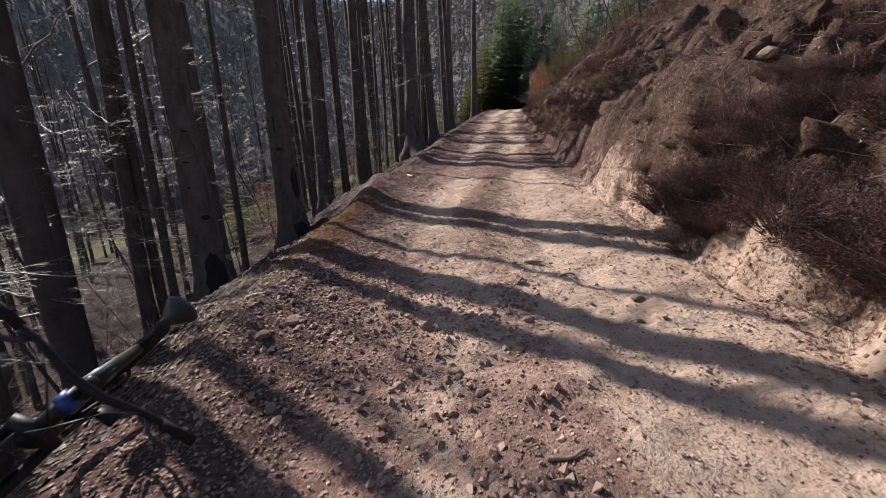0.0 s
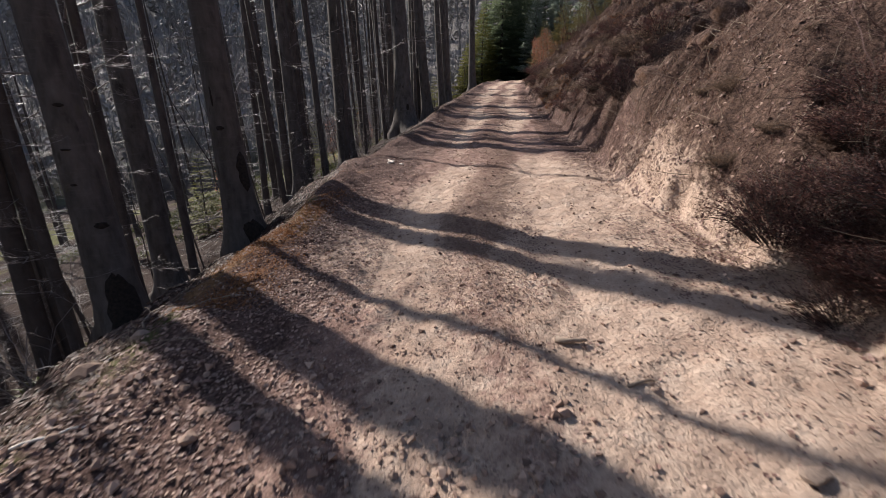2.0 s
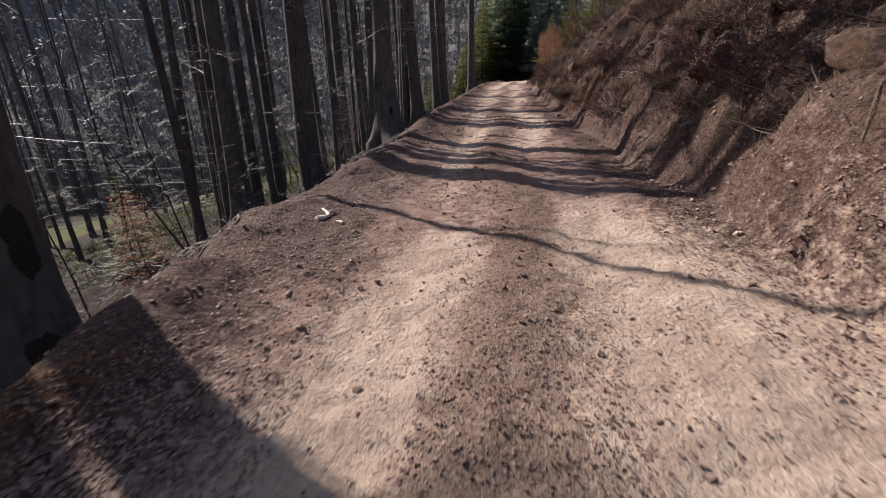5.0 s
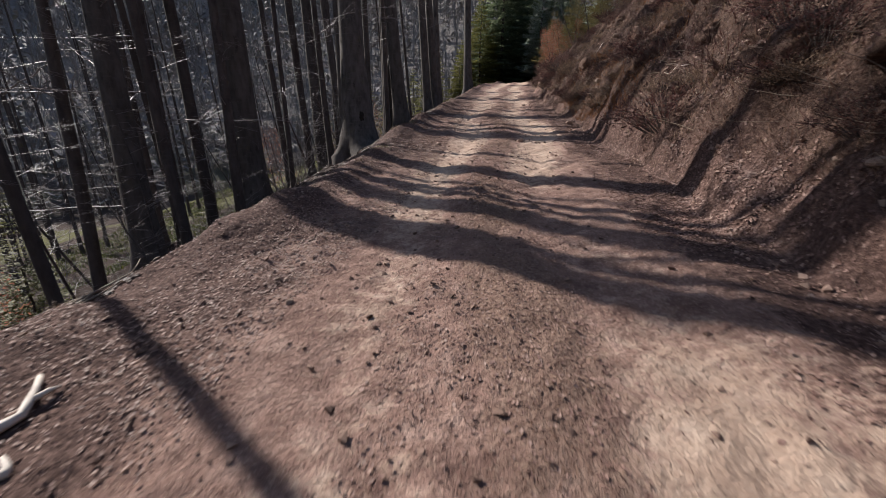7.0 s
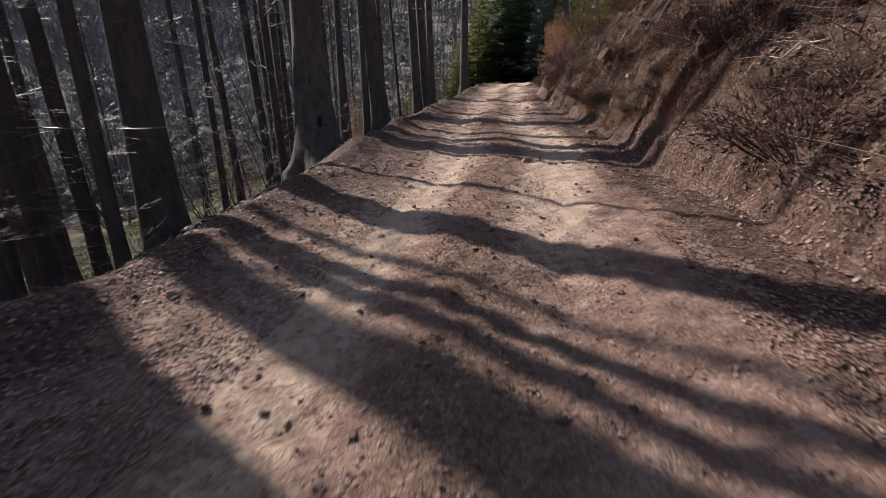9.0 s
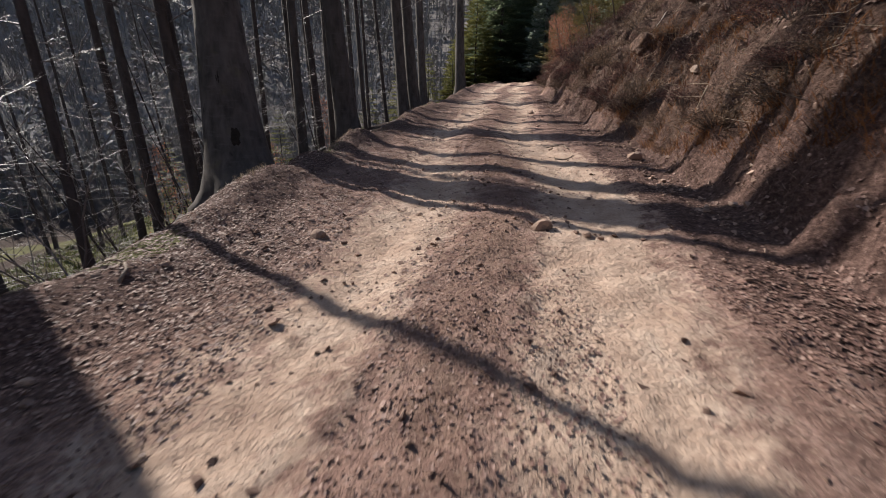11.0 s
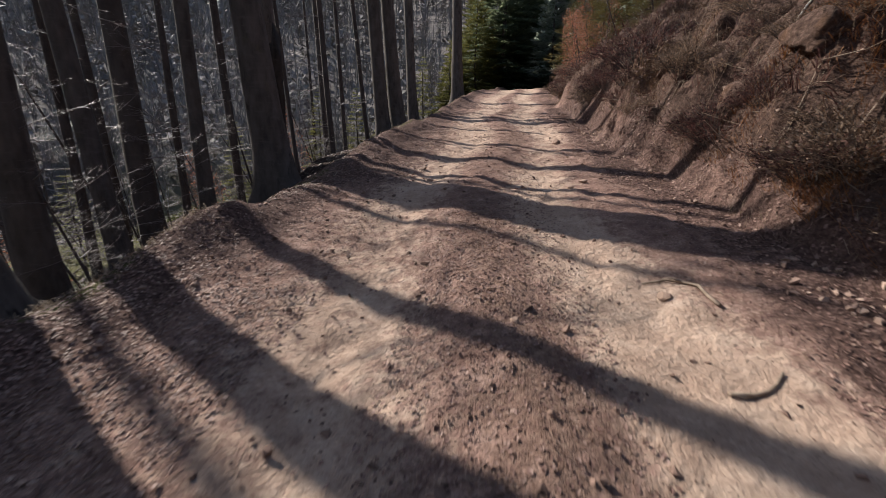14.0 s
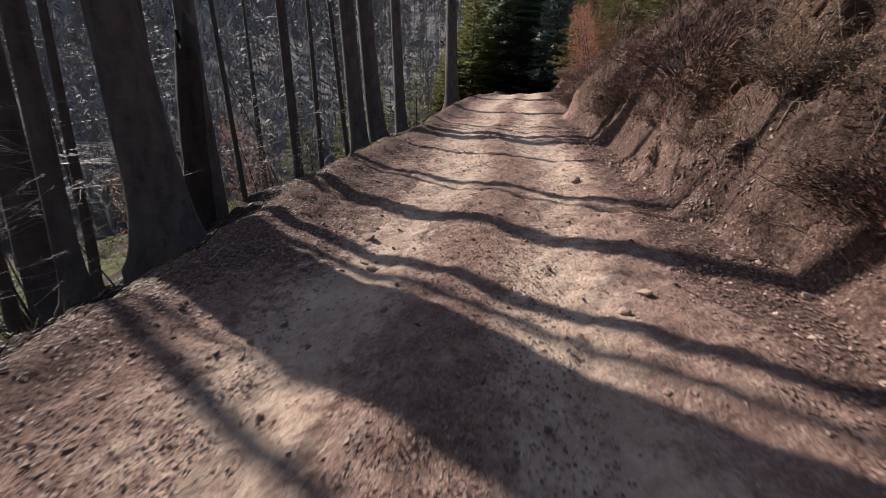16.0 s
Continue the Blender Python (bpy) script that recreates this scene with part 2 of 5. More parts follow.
M_BLEACHED = plain_material("bleached_wood", (0.46, 0.40, 0.34), (0.68, 0.62, 0.55), 18, 0.75)
# bare wood colour lightened and greyed to carry the haze of the distance
M_FAR_HAZE = leaf_material("far_wood", [(0.16, 0.15, 0.155), (0.21, 0.197, 0.204), (0.15, 0.15, 0.13), (0.24, 0.226, 0.234)], 0.8)


# ---- the lie of the land ----
def table(ys, vs):
    g = np.linspace(-60, 150, 4201)
    v = np.interp(g, ys, vs)
    k = np.exp(-np.linspace(-2, 2, 41) ** 2)
    v = np.convolve(np.pad(v, 20, mode="edge"), k / k.sum(), mode="valid")
    return lambda y: np.interp(y, g, v)


RISE = table([-40, -8, 0, 3, 4.6, 7, 8.6, 9.6, 11.2, 12.4, 14.6, 17, 19.4, 22, 25, 28, 31, 36, 40, 44, 48, 52, 58, 66, 90],
             [-3.5, -0.85, -0.12, 0.15, 0.30, 0.56, 0.76, 0.91, 1.06, 1.15, 1.43, 1.68, 1.96, 2.31, 2.7, 3.1, 3.5, 4.15, 4.75, 5.4, 6.05, 6.6, 7.1, 7.3, 7.5])
LEFT = table([-8, 5, 8, 10, 12, 14.5, 16, 19, 22.5, 24.5, 26.4, 28, 30, 34, 40, 48, 55, 62, 75],
             [-2.3, -2.05, -1.9, -1.75, -1.7, -1.05, -0.75, -0.45, -0.1, 0.24, 0.5, 0.8, 1.1, 1.7, 2.8, 4.5, 7.0, 11, 23])
RIGHT = table([-8, 0, 4.3, 7, 9.3, 12, 14, 17, 20.6, 24, 27, 30, 33, 36, 40, 44, 48, 52, 58, 66, 80],
              [2.1, 2.3, 2.6, 2.7, 3.0, 3.4, 3.65, 4.05, 4.5, 4.9, 5.2, 5.75, 6.3, 6.75, 7.35, 8.2, 9.2, 10.1, 11.6, 17, 32])
DROP = ([0, 0.15, 0.4, 0.9, 1.4, 2.0, 2.7, 5.1, 12, 45, 80, 130], [0, 0.04, 0.16, 0.44, 0.78, 1.22, 1.80, 3.4, 7.2, 20, 23, 24])
CUT = ([0, 0.1, 0.25, 0.45, 0.7, 1.4, 1.9, 5, 20, 60, 300], [0, 0.12, 0.47, 0.88, 1.25, 1.9, 2.4, 5.2, 13, 32, 120])

_perm = np.random.RandomState(7).rand(512, 512)


def vnoise(x, y):
    xi, yi = np.floor(x).astype(int), np.floor(y).astype(int)
    fx, fy = x - xi, y - yi
    fx, fy = fx * fx * (3 - 2 * fx), fy * fy * (3 - 2 * fy)
    a, b = _perm[xi % 512, yi % 512], _perm[(xi + 1) % 512, yi % 512]
    c, d = _perm[xi % 512, (yi + 1) % 512], _perm[(xi + 1) % 512, (yi + 1) % 512]
    return (a * (1 - fx) + b * fx) * (1 - fy) + (c * (1 - fx) + d * fx) * fy - 0.5


def fbm(x, y, f, octaves=3):
    r, amp = 0.0, 1.0
    for k in range(octaves):
        r = r + amp * vnoise(x * f + 17.3 * k, y * f + 5.7 * k)
        f, amp = f * 2.03, amp * 0.5
    return r


def step(a, b, v):
    t = np.clip((v - a) / (b - a), 0, 1)
    return t * t * (3 - 2 * t)


def bell(v, c, w):
    return np.exp(-((v - c) / w) ** 2)


def height(x, y):
    x, y = np.asarray(x, float), np.asarray(y, float)
    lx, rx, zc = LEFT(y), RIGHT(y), RISE(y)
    u = (x - lx) / (rx - lx)
    wob = 0.05 * np.sin(y * 0.7)
    z = zc + (np.clip(u, 0, 1) - 0.55) * 0.30
    on = step(-0.08, 0.05, u) * (1 - step(0.95, 1.08, u))
    z = z - on * 0.045 * (bell(u, 0.40 + wob, 0.075) + bell(u, 0.73 + wob, 0.08)) + 0.02 * bell(u, 0.57 + wob, 0.05)
    z = z + (0.13 + 0.09 * step(6, 9, y)) * bell(u, 0.06, 0.09) * (0.7 + 1.2 * vnoise(y * 0.8, y * 0))
    # a lumpy, rounded shoulder above the wooded slope
    brink = lx + 0.55 * fbm(x * 0.3, y, 0.42, 2) + 0.35 * fbm(x * 0.5, y, 1.5, 2)
    dl = np.maximum(brink - x, 0)
    z = z - 0.10 * (1 - step(-0.10, 0.10, u)) + 0.22 * bell(u, 0.03, 0.09) * fbm(x, y + 40, 1.1, 2)
    # the foot of the cut is fluted by small gullies and slumps
    e = np.maximum(x - rx - 0.02 - 0.30 * fbm(x * 0.5, y, 0.75, 2) - 0.20 * np.abs(fbm(x * 1.3 + 0.6 * fbm(x, y, 1.2, 2), y, 2.3, 2)) - 0.12 * fbm(x * 1.2, y, 4.2, 2), 0)
    z = z - np.interp(dl, *DROP) * (1 - 0.2 * step(13, 20, y)) + np.interp(e, *CUT) * (1 - 0.42 * step(30, 46, y))
    z = z + on * (0.045 * fbm(x, y, 0.9, 2) + (0.034 + 0.02 * (1 - step(3, 7, y))) * fbm(x + 9, y, 4.0, 3) + 0.034 * fbm(x, y + 4, 8.5, 2))
    bk = step(0.0, 0.8, e)
    gully = np.abs(fbm(x * 0.45, y * 1.15 + 0.35 * x, 1.1, 3))
    shelf = np.tanh(5 * fbm(x, y + 0.3 * x, 0.85, 2))
    bend = 1.3 * fbm(x + 7, y, 0.55, 2) + 0.35 * fbm(x, y + 3, 2.0, 2)
    rib = 0.5 - 2.2 * np.abs(vnoise(x * 0.3, y * 0.95 + 0.45 * x + bend))
    z = z + bk * (0.5 * fbm(x, y, 0.55, 2) + 0.34 * rib * (1 - step(4, 9, e)) + 0.7 * (gully - 0.2) + 0.16 * shelf + 0.42 * fbm(x, y, 1.5, 2) + 0.40 * (0.25 - np.abs(fbm(x * 0.8, y, 2.6, 2))) + 0.13 * fbm(x + 3, y, 5.5, 1)) * (1 - 0.5 * step(15, 60, e))
    sl = step(0.1, 1.2, dl)
    z = z + sl * (0.28 * fbm(x, y, 0.5, 2) + 0.16 * fbm(x, y, 2.4, 3))
    far = np.hypot(x + 10, y - 20)
    hill = np.clip(0.63 * (far - 66), 0, None)
    hill = 420 * (1 - np.exp(-hill / 420)) * (0.85 + 0.5 * fbm(x, y, 0.006, 3))
    return z + hill * (1 - 0.8 * step(0, 60, e))


def ground_z(x, y):
    return float(height(np.array([x]), np.array([y]))[0])


def spaced(parts):
    out = [parts[0][0]]
    for a, b, d0, d1 in parts:
        p = a
        while p < b - 1e-6:
            p += d0 + (d1 - d0) * (p - a) / (b - a)
            out.append(min(p, b))
    return np.array(out)


def mesh_object(name, verts, faces, material, smooth=False, parent=None):
    me = bpy.data.meshes.new(name)
    me.from_pydata(verts, [], faces)
    me.materials.append(material)
    if smooth:
        me.shade_smooth()
    ob = new(name, me)
    if parent:
        ob.parent = parent
    return ob


def build_ground():
    s = np.concatenate([-spaced([(3.4, 12, 0.07, 0.6), (12, 60, 0.6, 5), (60, 420, 5, 40)])[::-1], spaced([(-3.35, 4.6, 0.05, 0.05)]), spaced([(4.66, 9, 0.06, 0.2), (9, 40, 0.2, 4), (40, 420, 4, 40)])])
    y = np.concatenate([-spaced([(2.06, 12, 0.1, 1), (12, 60, 1, 6), (60, 350, 6, 40)])[::-1], spaced([(-2, 16, 0.05, 0.06), (16, 33, 0.06, 0.075)]), spaced([(33.1, 62, 0.1, 0.4), (62, 120, 0.4, 5), (120, 450, 5, 40)])])
    mid = (LEFT(y) + RIGHT(y)) / 2
    gx, gy = mid[:, None] + s[None, :], np.repeat(y[:, None], len(s), 1)
    gz = height(gx, gy)
    nr, nc = gx.shape
    verts = np.stack([gx, gy, gz], -1).reshape(-1, 3)
    idx = np.arange(nr * nc).reshape(nr, nc)
    quads = np.stack([idx[:-1, :-1], idx[:-1, 1:], idx[1:, 1:], idx[1:, :-1]], -1).reshape(-1, 4)
    me = bpy.data.meshes.new("ground")
    me.vertices.add(len(verts))
    me.vertices.foreach_set("co", verts.ravel())
    me.loops.add(quads.size)
    me.loops.foreach_set("vertex_index", quads.ravel())
    me.polygons.add(len(quads))
    me.polygons.foreach_set("loop_start", np.arange(0, quads.size, 4))
    me.update(calc_edges=True)
    me.shade_smooth()
    x, yy = verts[:, 0], verts[:, 1]
    lx, rx = LEFT(yy), RIGHT(yy)
    u = (x - lx) / (rx - lx)
    wob = 0.05 * np.sin(yy * 0.7)
    n1 = fbm(x, yy, 0.7, 3)
    near = 1 - step(7, 11, yy)
    bare = np.clip(step(0.04, 0.22, u - 0.13 * near) * (1 - step(1.0, 1.25, u)) * (0.72 + 0.9 * n1 - 0.2 * step(7, 10, yy) * (1 - step(0.25, 0.4, u)) - 0.1 * step(7, 10, yy) * bell(u, 0.59 + wob, 0.06) - 0.5 * step(0.86, 0.95, u) * step(8, 11, yy)), 0, 1)
    bare = np.maximum(bare, 0.85 * step(0.22, 0.36, u) * (1 - step(0.84, 0.94, u)))
    sandy = 0.95 * bell(u, 0.41 + wob, 0.10) + 1.0 * bell(u, 0.76 + wob - 0.03 * step(8, 11, yy), 0.13 - 0.035 * step(8, 11, yy)) + 0.3 * bell(u, 0.2, 0.1) - 0.25 * bell(u, 0.58 + wob, 0.06)
    sandy = np.clip(sandy * (0.8 + 0.7 * fbm(x + 3, yy, 0.55, 3)) * (1 - 0.14 * step(7, 10, yy) - 0.2 * bell(yy, 12.3, 3) - 0.4 * bell(yy, 12.3, 2.6) * step(0.5, 0.68, u)) + 0.22 * step(14, 17, yy) * step(0.18, 0.32, u) * (1 - step(0.85, 0.97, u)) - 0.3 * step(0.9, 1.05, u) * step(7, 9, yy) + 0.15 * (1 - step(2, 9, yy)) * step(0.4, 0.6, u) + 0.5 * step(0.36, 0.5, u) * (1 - step(8, 12, yy)) * step(2, 4, yy + 4 * (u - 0.5)) - 0.35 * (1 - step(4, 6, yy)) * (1 - step(0.4, 0.7, u)) + 0.25 * step(0.62, 0.7, u) * (1 - step(10, 14, yy)), 0, 1)
    bank = step(0.15, 0.6, x - rx)
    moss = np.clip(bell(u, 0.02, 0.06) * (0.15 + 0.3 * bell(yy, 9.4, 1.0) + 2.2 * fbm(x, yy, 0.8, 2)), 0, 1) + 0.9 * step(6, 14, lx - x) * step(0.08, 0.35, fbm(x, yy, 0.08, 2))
    # where the hazy far colour takes over from the near ground
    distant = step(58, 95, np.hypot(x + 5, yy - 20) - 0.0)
    rust = np.clip(bell(u, 0.05, 0.10) * (0.12 + 0.35 * bell(yy, 7.5, 2.2) + 1.7 * fbm(x + 31, yy, 0.8, 3)) * step(4, 6, yy) * (1 - 0.8 * step(9.6, 11, yy)), 0, 0.8) + np.clip(bank * (-0.05 + 1.1 * fbm(x + 5, yy, 0.5, 2)), 0, 0.5)
    # slope masks the painted shade on the wooded side
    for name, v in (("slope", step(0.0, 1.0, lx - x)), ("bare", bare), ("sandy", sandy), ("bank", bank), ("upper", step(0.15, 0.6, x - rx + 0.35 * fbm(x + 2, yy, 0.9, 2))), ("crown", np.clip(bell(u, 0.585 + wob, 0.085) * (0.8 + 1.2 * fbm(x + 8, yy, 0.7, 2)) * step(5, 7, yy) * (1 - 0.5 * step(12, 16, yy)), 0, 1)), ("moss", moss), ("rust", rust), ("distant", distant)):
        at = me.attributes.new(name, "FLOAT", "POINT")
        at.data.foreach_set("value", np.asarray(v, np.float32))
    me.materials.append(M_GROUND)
    return tagged(new("ground", me), "sandy forest track between a wooded slope and a cut earth bank", "ground", kind="structure")


build_ground()


# ---- shape helpers ----
class Shape:
    """Vertices and faces collected piece by piece."""

    def __init__(self):
        self.v, self.f, self.n = [], [], 0

    def add(self, v, f):
        self.v.append(np.asarray(v, float))
        self.f.extend([tuple(i + self.n for i in q) for q in f])
        self.n += len(v)

    def tube(self, pts, radii, sides=6, caps=True, jitter=0.0, rng=None):
        pts = np.asarray(pts, float)
        n = len(pts)
        tan = np.gradient(pts, axis=0)
        tan /= np.linalg.norm(tan, axis=1)[:, None] + 1e-9
        ref = np.array([0.0, 0.0, 1.0]) if abs(tan[0][2]) < 0.9 else np.array([1.0, 0.0, 0.0])
        a = np.linspace(0, 2 * np.pi, sides, endpoint=False)
        rings = []
        for p, t, r in zip(pts, tan, radii):
            b = np.cross(t, ref)
            b /= np.linalg.norm(b) + 1e-9
            c = np.cross(b, t)
            rr = r * (1 + (jitter * (rng.rand(sides) - 0.5) if jitter else 0))
            rings.append(p + (np.cos(a) * rr)[:, None] * b + (np.sin(a) * rr)[:, None] * c)
        f = []
        for i in range(n - 1):
            for j in range(sides):
                k = (j + 1) % sides
                f.append((i * sides + j, i * sides + k, (i + 1) * sides + k, (i + 1) * sides + j))
        if caps:
            f.append(tuple(range(sides))[::-1])
            f.append(tuple((n - 1) * sides + j for j in range(sides)))
        self.add(np.concatenate(rings), f)

    def merged(self):
        return np.concatenate(self.v) if self.v else np.zeros((0, 3))

    def object(self, name, material, parent=None, label="", smooth=True):
        ob = mesh_object(name, self.merged(), self.f, material, smooth, parent)
        return tagged(ob, label)


def part(name, shape, material, parent, label="", smooth=True):
    return shape.object(name, material, parent, label, smooth)


def thing(name, at, label, category, group="", turn=0.0, scale=1.0):
    ob = new(name)
    ob.empty_display_size = 0.1
    ob.matrix_basis = pose(*at, 0, 0, turn) @ Matrix.Scale(scale, 4)
    return tagged(ob, label, category, group)


def with_mesh(name, me, parent, label=""):
    ob = new(name, me)
    ob.parent = parent
    return tagged(ob, label)


# ---- trees ----
def spray(rng, length, radius, dense=1.0):
    """A flat, leafless beech branch with its side twigs, along +x."""
    s = Shape()
    n = 7
    t = np.linspace(0, 1, n)
    bend, sag = rng.uniform(-0.25, 0.25), rng.uniform(-0.05, 0.22)
    pts = np.stack([t * length, bend * length * t ** 2 + 0.03 * length * rng.randn(n) * t, sag * length * t ** 1.6 * 0.6 + 0.02 * length * rng.randn(n) * t], -1)
    s.tube(pts, radius * (1 - 0.85 * t) + 0.0015, 5, False)
    for i in range(int(11 * dense)):
        q = rng.uniform(0.18, 1.0)
        p = np.array([np.interp(q, t, pts[:, k]) for k in range(3)])
        side = 1 if i % 2 else -1
        ang = side * rng.uniform(0.45, 1.0)
        ln = length * rng.uniform(0.22, 0.45) * (1.1 - 0.6 * q)
        d = np.array([math.cos(ang), math.sin(ang), rng.uniform(-0.12, 0.25)])
        w = np.linspace(0, 1, 4)
        curl = rng.uniform(-0.25, 0.25)
        tw = p + d * (w * ln)[:, None] + np.array([0, 0, 1]) * (curl * ln * w ** 2)[:, None] + 0.025 * ln * rng.randn(4, 3) * w[:, None]
        r0 = max(radius * 0.34 * (1.1 - q), 0.0019)
        s.tube(tw, r0 * (1 - 0.75 * w) + 0.0009, 3, False)
        for j in range(int(6 * dense)):
            q2 = rng.uniform(0.25, 1.0)
            p2 = np.array([np.interp(q2, w, tw[:, k]) for k in range(3)])
            a2 = ang + (1 if j % 2 else -1) * rng.uniform(0.4, 1.0)
            d2 = np.array([math.cos(a2), math.sin(a2), rng.uniform(-0.2, 0.3)]) * ln * rng.uniform(0.18, 0.42)
            s.tube([p2, p2 + d2 * 0.55 + 0.04 * ln * rng.randn(3), p2 + d2], [0.0016, 0.0013, 0.0008], 3, False)
    return s.merged(), s.f


def place(v, at, az, up=0.0, roll=0.0):
    m = np.array(Euler((roll, -up, az)).to_matrix())
    return v @ m.T + np.asarray(at)


def trunk_line(h, lean, rng, wobble):
    z = np.concatenate([[-0.5, 0.0, 0.12, 0.3, 0.6, 1.0], np.linspace(1.6, h, 14)])
    bow = rng.uniform(-1, 1, 2) * wobble
    x = lean[0] * z + bow[0] * np.sin(z / h * 3.1) + wobble * 0.25 * np.cumsum(rng.randn(len(z))) * (z > 0.6) * 0.12
    y = lean[1] * z + bow[1] * np.sin(z / h * 3.1) + wobble * 0.25 * np.cumsum(rng.randn(len(z))) * (z > 0.6) * 0.12
    return np.stack([x, y, z], -1)


def girth(r, h, flare, toe, ph):
    """How far the bark stands from the axis, at height z and angle a."""
    def at(z, a):
        z = max(z, 0.0)
        taper = r * (1 - 0.72 * (z / h) ** 1.15)
        fl = flare * math.exp(-z / (1.6 * r + 0.10)) + 0.35 * flare * math.exp(-z / (5.0 * r + 0.15))
        lobes = 1 + fl * (0.75 + 0.55 * np.sin(3 * a + ph[0]) * math.exp(-z * 2.0) + 0.3 * np.sin(5 * a + ph[1]) * math.exp(-z * 3.5))
        knob = 1 + 0.035 * np.sin(2 * a + ph[2] + z * 0.8) + 0.03 * np.sin(3 * a + 1.7 * z)
        return taper * (lobes * knob + 0.45 * fl * (toe[0] * np.cos(a) + toe[1] * np.sin(a)))
    return at


def trunk_shape(line, r, rng, sides, flare=0.5, toe=(1, 0), fn=None):
    s = Shape()
    a = np.linspace(0, 2 * np.pi, sides, endpoint=False)
    fn = fn or girth(r, line[-1, 2], flare, toe, rng.uniform(0, 6.28, 3))
    verts = []
    for p in line:
        rr = fn(p[2], a) * (1 + 0.012 * rng.randn(sides))
        verts.append(np.stack([p[0] + rr * np.cos(a), p[1] + rr * np.sin(a), np.full(sides, p[2])], -1))
    n = len(line)
    f = [(i * sides + j, i * sides + (j + 1) % sides, (i + 1) * sides + (j + 1) % sides, (i + 1) * sides + j) for i in range(n - 1) for j in range(sides)]
    f.append(tuple((n - 1) * sides + j for j in range(sides)))
    s.add(np.concatenate(verts), f)
    return s


_rs = np.random.RandomState(11)
SPRAYS = [spray(_rs, 2.2, 0.011, 1.15) for k in range(6)]
SPRAYS_SMALL = [spray(_rs, 1.2, 0.006, 0.9) for k in range(4)]
BOUGHS = [spray(_rs, 3.6, 0.045, 0.75) for k in range(5)]


def crown_shape(line, r, rng, low, count, boughs, small=0):
    s = Shape()
    h = line[-1, 2]

    def at(z):
        return np.array([np.interp(z, line[:, 2], line[:, k]) for k in range(3)])

    for k in range(count):
        v, f = SPRAYS[rng.randint(len(SPRAYS))]
        z = rng.uniform(low, min(9.0, h * 0.6))
        s.add(place(v * rng.uniform(0.6, 1.25), at(z), rng.uniform(0, 6.28), rng.uniform(-0.25, 0.35), rng.uniform(-0.4, 0.4)), f)
    for k in range(small):
        v, f = SPRAYS_SMALL[rng.randint(len(SPRAYS_SMALL))]
        z = rng.uniform(low * 0.6, 6.0)
        s.add(place(v * rng.uniform(0.6, 1.3), at(z), rng.uniform(0, 6.28), rng.uniform(-0.3, 0.4), rng.uniform(-0.5, 0.5)), f)
    for k in range(boughs):
        v, f = BOUGHS[rng.randint(len(BOUGHS))]
        z = h * (0.5 + 0.5 * (k + rng.rand()) / boughs)
        s.add(place(v * rng.uniform(0.6, 1.1) * (1.35 - 0.75 * z / h), at(z), k * 2.4 + rng.uniform(-0.5, 0.5), rng.uniform(0.4, 1.0), rng.uniform(-0.5, 0.5)), f)
    return s


def beech(at, r, lean, seed, label, low=4.5, count=5, small=3, h=21.0, scars=(), sides=18, group="beeches along the track edge", flare=0.7, material=None):
    rng = np.random.RandomState(seed)
    line = trunk_line(h, lean, rng, 0.03)
    ob = thing("beech_tree", at, label, "tree", group)
    fn = girth(r, h, flare, (0.8, -0.3), rng.uniform(0, 6.28, 3))
    trunk = part("trunk", trunk_shape(line, r, rng, sides, fn=fn), material or M_BEECH, ob)
    part("crown", crown_shape(line, r, rng, low, count, 10, small), M_TWIG, ob, "bare grey branches and twigs")
    for z, az, w, hh in scars:
        # a dark wound that hugs the bark
        s = Shape()
        us, vs = np.linspace(-1, 1, 9), np.linspace(-1, 1, 9)
        vv, ff = [], []
        ragged = 0.7 + 0.5 * rng.rand(9, 2)
        for i, q in enumerate(vs):
            zz = z + q * hh / 2
            c = [np.interp(zz, line[:, 2], line[:, k]) for k in range(2)]
            for j, p in enumerate(us):
                edge = max(0.08, math.sqrt(max(0.0, 1 - q * q))) * ragged[i, 0 if p < 0 else 1]
                ang = radians(az) + p * edge * w / r / 2
                k = float(fn(zz, ang)) * (1.035 - 0.06 * max(abs(p), abs(q)) ** 4) + 0.004
                vv.append((c[0] + k * math.cos(ang), c[1] + k * math.sin(ang), zz))
        for i in range(8):
            for j in range(8):
                ff.append((i * 9 + j, i * 9 + j + 1, i * 9 + j + 10, i * 9 + j + 9))
        s.add(vv, ff)
        part("bark_scar", s, M_SCAR, trunk, "dark torn bark wound")
    return ob


def tree_at(x, y):
    return (x, y, ground_z(x, y) - 0.03)


EDGE = "tall grey beech with a flared foot beside the track"
beech(tree_at(-4.47, 7.76), 0.25, (-0.085, 0.045), 1, "stout grey beech with dark torn bark at its foot", 5.5, 2, 1,
      scars=((0.55, -42, 0.34, 1.15), (1.75, -40, 0.17, 0.09), (2.3, -80, 0.10, 0.035), (2.75, -75, 0.13, 0.03), (3.3, -60, 0.12, 0.05)))
beech(tree_at(-6.62, 12.05), 0.27, (-0.06, 0.03), 2, "tall leaning beech on the slope below the track", 5, 4, 2)
beech(tree_at(-3.78, 10.33), 0.275, (-0.062, 0.04), 3, "thick grey beech with dark scars at the track edge", 6, 2, 1,
      scars=((0.3, -35, 0.30, 0.7), (1.55, -28, 0.20, 0.75), (2.35, -85, 0.16, 0.10), (2.9, -95, 0.05, 0.4)))
beech(tree_at(-5.03, 17.84), 0.24, (-0.035, 0.010), 4, EDGE, 4.5, 5, 3)
